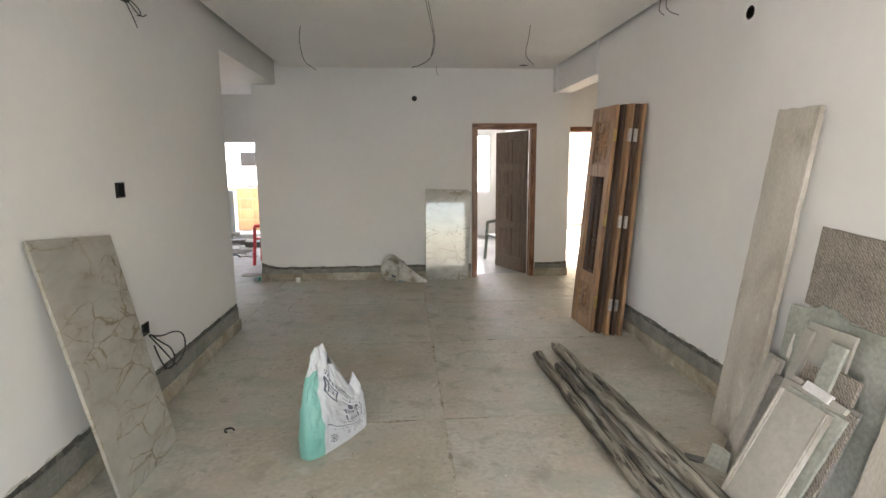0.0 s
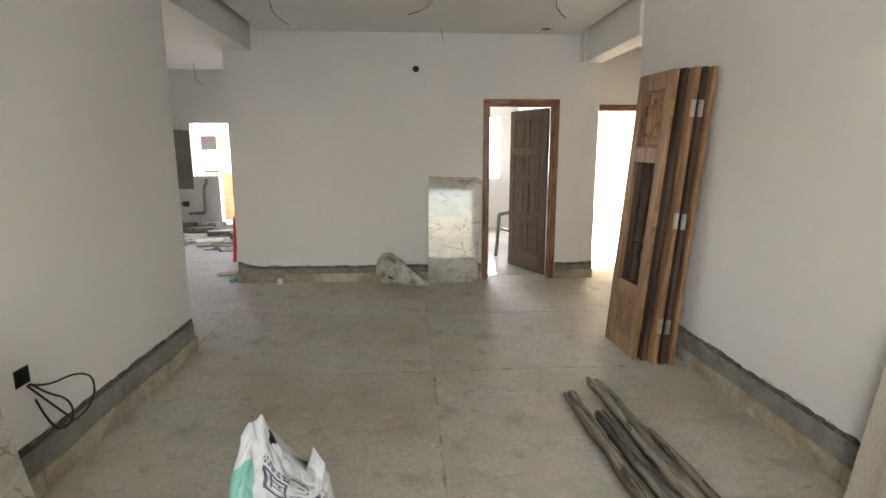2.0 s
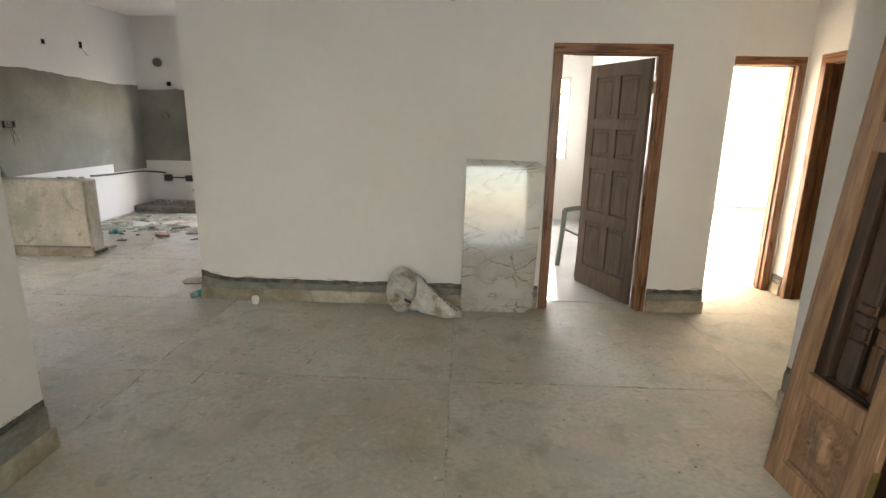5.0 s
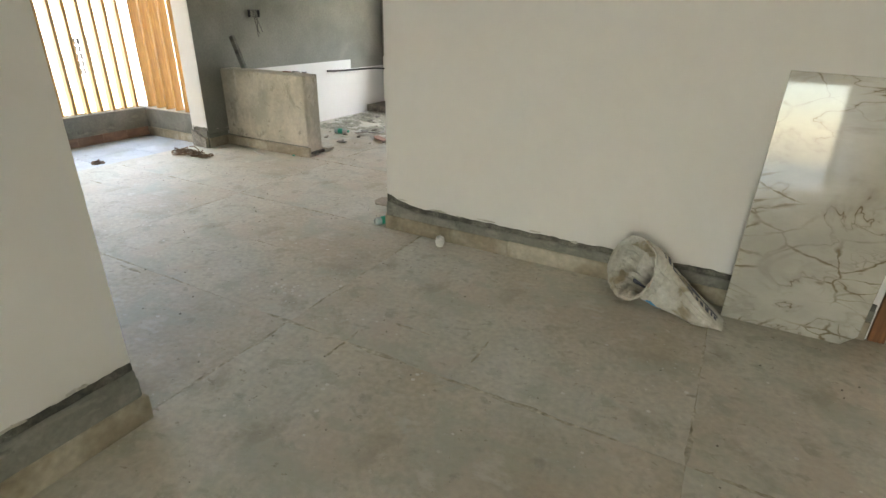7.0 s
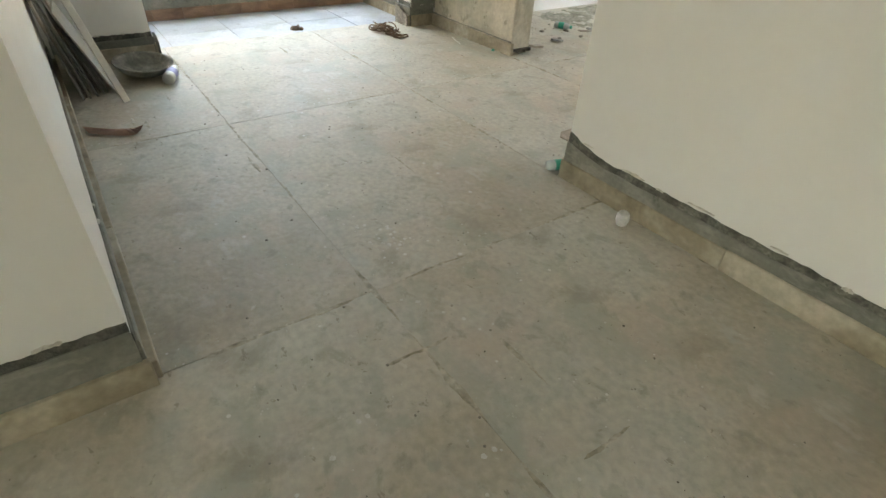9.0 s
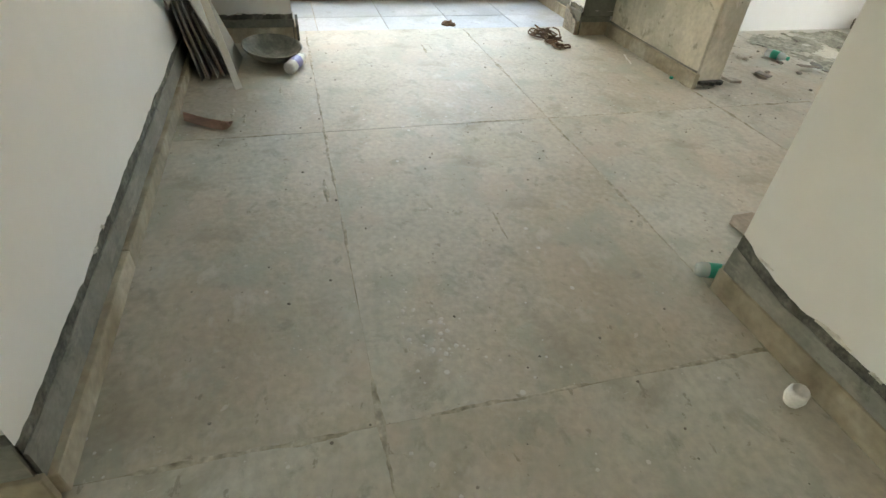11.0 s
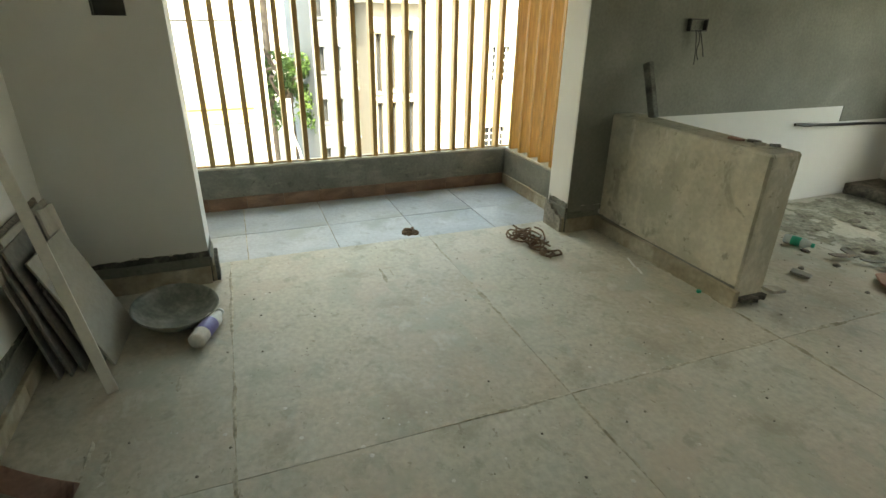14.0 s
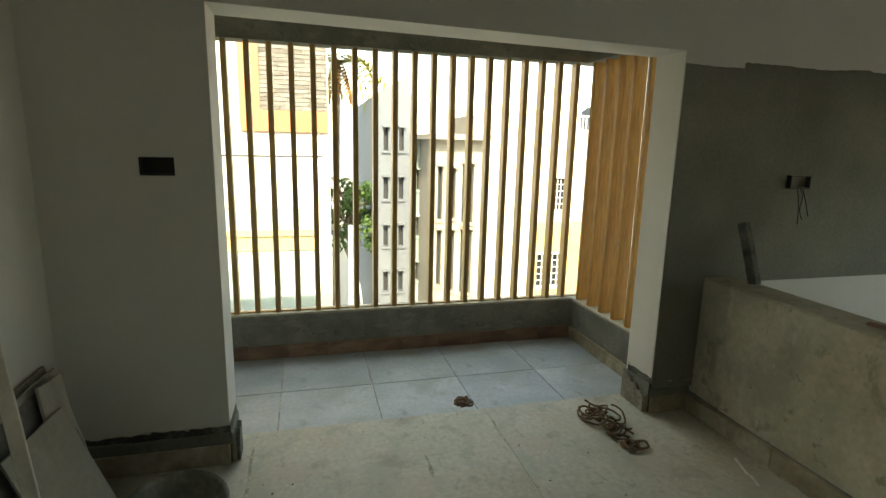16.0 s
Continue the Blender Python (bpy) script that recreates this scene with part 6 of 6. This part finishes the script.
for k in range(22):
    a, dry = k * 2.4, k % 3 == 0
    bm = bmesh.new()
    L = 2.1 if not dry else 1.5
    prev = None
    for s in range(15):
        f = s / 14
        reach, drop = (L * f, -0.2 + 0.9 * f * (1 - f) * 2 - 1.5 * f * f) if not dry else (0.35 * L * f, -1.4 * f)
        c = Vector((-22.4 + math.cos(a) * reach, 6.85 + math.sin(a) * reach, 4.55 + drop))
        side = Vector((-math.sin(a), math.cos(a), 0))
        if s:
            for sg in (-1, 1):
                q = c + side * sg * 0.55 * math.sin(math.pi * min(1, f + 0.12)) + Vector((0, 0, -0.32 * f - 0.06))
                bm.faces.new([bm.verts.new(v) for v in (c, c + Vector((math.cos(a), math.sin(a), 0)) * 0.13, q)])
            bm.faces.new([bm.verts.new(v) for v in (prev, c, c + side * 0.03, prev + side * 0.03)])
        prev = c
    part("frond", bm, "dryleaf" if dry else "palmleaf", palm)
pole = thing("utility_pole", "slim grey utility pole in the street", "pole")
tube("shaft", [(-19.5, 9.75, -9), (-19.5, 9.75, -2), (-19.5, 9.75, 3.6)], 0.06, "wire", pole)
pole = thing("utility_pole", "white street pole beside the tree", "pole")
tube("shaft", [(-16.5, 6.75, -9), (-16.5, 6.76, -4), (-16.5, 6.78, -0.6)], 0.07, "whiteplastic", pole)
tube("cable", [(-16.5, 6.8, -1.5), (-16.6, 7.2, -2.6), (-16.5, 7.0, -3.6)], 0.03, "whiteplastic", pole)
wl = thing("overhead_cable", "thin black cable fixed across the white house", "cable")
tube("cable", [(-12.995, 0.6, 1.30), (-12.97, 3.5, 1.28), (-12.995, 6.0, 1.30)], 0.012, "black", wl)

# broken cement at the feet of the piers
single("broken_edge", slab_pts(bmesh.new(), [(0, 0), (0.225, 0), (0.22, 0.10), (0.19, 0.125), (0.165, 0.115), (0.13, 0.15), (0.10, 0.14), (0.07, 0.175), (0.035, 0.165), (0.0, 0.19)], 0.022), "rubble", "dark broken cement at the foot of the pier", "cement", pose(-5.178, 7.588, 0.001))
single("broken_edge", slab_pts(bmesh.new(), [(0, 0), (0.10, 0), (0.095, 0.11), (0.06, 0.155), (0.03, 0.14), (0.0, 0.165)], 0.02), "cement", "dark broken tile edge at the pier corner", "cement", pose(-5.055, 5.272, 0.001))

single("broken_edge", slab_pts(bmesh.new(), [(0, 0), (0.035, 0), (0.05, 0.03), (0.03, 0.06), (0.06, 0.09), (0.035, 0.13), (0.04, 0.17), (0.0, 0.2)], 0.024), "groove", "dark broken cement at the foot of the half wall", "cement", pose(-3.722, 8.125, 0.0255, 90, 0, 0))
single("flat_scrap", slab_pts(bmesh.new(), [(0, 0), (0.26, 0.02), (0.30, 0.10), (0.16, 0.13), (0.02, 0.08)], 0.012), "redtile", "reddish brown ridged scrap on the kitchen floor", "scrap", pose(-3.66, 9.12, 0.018, 88, 0, -28))
single("flat_scrap", slab_pts(bmesh.new(), [(0, 0), (0.12, 0.0), (0.13, 0.06), (0.02, 0.07)], 0.012), "tileedge", "small dark flat scrap near the half wall", "scrap", pose(-3.92, 8.64, 0.014, 88, 0, 10))
single("flat_scrap", slab_pts(bmesh.new(), [(0, 0), (0.10, 0.0), (0.13, 0.05), (0.05, 0.08)], 0.02), "sand", "small brown stone scrap beside the half wall", "scrap", pose(-3.80, 8.20, 0.022, 88, 0, 60))

# floor slabs, last
def slabs(parent, X, Y, z, material, jit=0.0011, gap=0.0015, t=0.02):
    """One piece between each pair of joints; the edges waver a little."""
    for i in range(len(X) - 1):
        for j in range(len(Y) - 1):
            x0, x1, y0, y1 = X[i] + gap, X[i + 1] - gap, Y[j] + gap, Y[j + 1] - gap
            cx, cy = (x0 + x1) / 2, (y0 + y1) / 2
            rim = []
            for (ax, ay), (bx, by) in (((x0, y0), (x1, y0)), ((x1, y0), (x1, y1)), ((x1, y1), (x0, y1)), ((x0, y1), (x0, y0))):
                n = 9
                for k in range(n):
                    f = k / n
                    rim.append((ax + (bx - ax) * f + random.uniform(-jit, jit) - cx, ay + (by - ay) * f + random.uniform(-jit, jit) - cy))
            bm = bmesh.new()
            top = [bm.verts.new((px, py, 0)) for px, py in rim]
            low = [bm.verts.new((px, py, -t)) for px, py in rim]
            bm.faces.new(top)
            for k in range(len(rim)):
                bm.faces.new((top[k], low[k], low[(k + 1) % len(rim)], top[(k + 1) % len(rim)]))
            bmesh.ops.recalc_face_normals(bm, faces=bm.faces[:])
            part("floor_slab", bm, material, parent, m=pose(cx, cy, z + random.uniform(-0.0007, 0.0007)))


XS = [-5.2, -3.39, -1.555, 0.325, 2.2, 4.07, 6.0]
YS = [-3.7, -2.6, -1.33, -0.05, 1.25, 2.56, 4.02, 5.345, 6.66, 7.88, 9.2, 10.5, 11.8]
hall = thing("hall_floor", "worn beige and grey-green stone slab floor with paint drops", "floor", kind="structure")
slabs(hall, XS, YS, 0.0, "floor")
balc = thing("balcony_floor", "dusty blue-grey tiled balcony floor", "floor", kind="structure")
slabs(balc, [-6.37, -5.77, -5.2], [4.85, 5.45, 6.05, 6.65, 7.25, 7.85], -0.05, "balctile", jit=0.0008, gap=0.0035, t=0.006)


def smear(bm, axis, c, a0, a1, rnd):
    """Dried mortar over part of a joint, of uneven width."""
    n = max(3, int((a1 - a0) / 0.02))
    at = lambda u, v, z: (u, v, z) if axis == "y" else (v, u, z)
    prev, s = None, rnd.uniform(0, 99)
    for i in range(n + 1):
        a = a0 + (a1 - a0) * i / n
        e = abs(math.sin(math.pi * i / n)) ** 0.4
        w0 = e * (0.009 + 0.014 * noise.noise((a * 6, s, 0)) + 0.008 * noise.noise((a * 31, s, 2)))
        w1 = e * (0.009 + 0.014 * noise.noise((a * 6, s, 4)) + 0.008 * noise.noise((a * 31, s, 6)))
        m0, m1 = c - max(0.001, w0), c + max(0.001, w1)
        cur = [bm.verts.new(at(a, m0, 0.0005)), bm.verts.new(at(a, c, 0.0022)), bm.verts.new(at(a, m1, 0.0005))]
        if prev:
            for k in (0, 1):
                bm.faces.new((prev[k], cur[k], cur[k + 1], prev[k + 1]))
        prev = cur


M["smear"] = surf("dried_brown_joint_mortar", [(0.36, (0.25, 0.225, 0.16)), (0.44, (0.36, 0.33, 0.255)), (0.54, (0.43, 0.40, 0.325)), (0.7, (0.50, 0.475, 0.40))], scale=12, rough=0.95, fine=0.3, bump=0.6)
rnd = random.Random(3)
bm = bmesh.new()
for y in YS[3:-2]:
    a = -5.1
    while a < 2.0:
        b = min(a + rnd.uniform(0.25, 0.9), 2.1)
        if rnd.random() < 0.8 and not (-1.9 < a < -1.4 and y < 4.6) and not (y < 4.6 and a < -1.5):
            smear(bm, "y", y, a, b, rnd)
        a = b + rnd.uniform(0.02, 0.3)
for x in XS[1:4]:
    a = -0.8 if x > -1.5 else 4.7
    while a < (6.5 if x > -1.7 else 8.8):
        b = a + rnd.uniform(0.25, 0.8)
        if rnd.random() < 0.8 and not (x < -1.5 and x > -1.6 and a < 4.7):
            smear(bm, "x", x, a, b, rnd)
        a = b + rnd.uniform(0.02, 0.25)
for c, a0, a1, ax in ((6.20, -4.80, -4.60, "y"), (6.26, -4.78, -4.66, "y"), (4.86, -3.76, -3.62, "y"), (4.93, -3.68, -3.56, "y"), (5.13, -4.05, -3.95, "y"), (5.30, -2.9, -2.7, "y"), (-1.2, 5.2, 5.45, "x"), (5.6, -1.1, -0.85, "y"), (6.0, -2.5, -2.3, "y"), (-0.6, 5.5, 5.7, "x")):
    smear(bm, ax, c, a0, a1, rnd)
bmesh.ops.recalc_face_normals(bm, faces=bm.faces[:])
tagged(part("joint_mortar", bm, "smear"), "dried brown mortar smeared along the floor joints", "mortar", kind="structure")

# small grit and paint drops on the floor
rnd = random.Random(21)
bm = bmesh.new()
for _ in range(900):
    x, y = rnd.choice(((rnd.uniform(-1.4, 2.1), rnd.uniform(0.5, 6.5)), (rnd.uniform(-4.8, -0.2), rnd.uniform(4.7, 7.8)), (rnd.uniform(-4.8, -1.9), rnd.uniform(7.9, 10.4))))
    s = rnd.choice((0.0015, 0.002, 0.003, 0.005))
    bmesh.ops.create_cone(bm, cap_ends=True, segments=5, radius1=s * rnd.uniform(0.8, 1.5), radius2=s * 0.5, depth=s, matrix=pose(x, y, s * 0.5, 0, 0, rnd.uniform(0, 90)))
tagged(part("floor_grit", bm, "rubble"), "scattered grit on the dusty floor", "grit", kind="stuff")
M["drop"] = plain("white_paint_drop", (0.62, 0.61, 0.57), rough=0.6)
bm = bmesh.new()
for _ in range(210):
    x, y = rnd.choice(((rnd.gauss(-0.9, 0.5), rnd.gauss(5.5, 0.45)), (rnd.uniform(-1.3, 2.0), rnd.uniform(1.0, 6.4)), (rnd.uniform(-4.4, -1.9), rnd.uniform(4.9, 7.7)), (rnd.gauss(-1.9, 0.15), rnd.gauss(5.55, 0.06))))
    if x < -1.5 and y < 4.7:
        continue
    s = rnd.choice((0.002, 0.003, 0.004, 0.006, 0.009))
    vs = [bm.verts.new((x + s * rnd.uniform(0.75, 1.2) * math.cos(k * 0.785), y + s * rnd.uniform(0.75, 1.2) * math.sin(k * 0.785), 0.0016)) for k in range(8)]
    c = bm.verts.new((x, y, 0.0026))
    for k in range(8):
        bm.faces.new((vs[k], vs[(k + 1) % 8], c))
tagged(part("paint_drops", bm, "drop"), "dried white paint drops on the floor", "paint drops", kind="stuff")

# debris bed on the kitchen floor
M["debris"] = surf("dark_dusty_debris", [(0.34, (0.20, 0.195, 0.15)), (0.5, (0.29, 0.285, 0.23)), (0.66, (0.38, 0.37, 0.31))], scale=5, rough=0.95, fine=0.35, fscale=30, bump=1.0, bdist=0.01, marks=[(4, (1, 1, 1), 0.52, 0.64, (0.17, 0.16, 0.125), 0.6), (16, (1, 1, 1), 0.58, 0.64, (0.12, 0.115, 0.09), 0.7), (9, (1, 1, 1), 0.62, 0.68, (0.24, 0.13, 0.09), 0.5)])
bm = bmesh.new()
nx, ny = 110, 120
grid = {}
for i in range(nx + 1):
    for j in range(ny + 1):
        x, y = -4.88 + 2.5 * i / nx, 8.9 + 2.1 * j / ny
        edge = min(1.0, (y - 8.9) / 0.7, (x + 4.95) / 0.3 + 0.3, (-2.38 - x) / 0.5 + 0.1)
        q = noise.noise((x * 2.2, y * 2.2, 4)) + 0.5 * noise.noise((x * 6, y * 6, 1)) + 0.25 * noise.noise((x * 15, y * 15, 2)) + edge - 0.55
        if q > 0:
            z = 0.002 + 0.02 * min(1, q) * (0.4 + abs(noise.noise((x * 9, y * 9, 8)))) + 0.012 * max(0, noise.noise((x * 24, y * 24, 3)))
            grid[i, j] = bm.verts.new((x, y, z))
for i in range(nx):
    for j in range(ny):
        ks = [(i, j), (i + 1, j), (i + 1, j + 1), (i, j + 1)]
        if all(k in grid for k in ks):
            bm.faces.new([grid[k] for k in ks])
tagged(part("debris_bed", bm, "debris"), "dark dusty debris spread over the kitchen floor", "debris", kind="stuff")
rnd = random.Random(31)
for k in range(16):
    x, y, a = rnd.uniform(-4.0, -2.7), rnd.uniform(8.9, 10.2), rnd.uniform(0, 180)
    s = rnd.uniform(0.04, 0.11)
    single("flat_scrap", slab_pts(bmesh.new(), [(0, 0), (s * 1.6, 0.01), (s * 1.9, s * 0.5), (s, s * 0.8), (0.01, s * 0.6)], 0.008), rnd.choice(("tileedge", "comb", "greenslab", "tanboard")), "thin broken stone scrap on the kitchen floor", "scrap", pose(x, y, 0.03, 0, 0, a) @ pose(0, 0, 0, 86, 0, 0), "stone scraps on the kitchen floor")
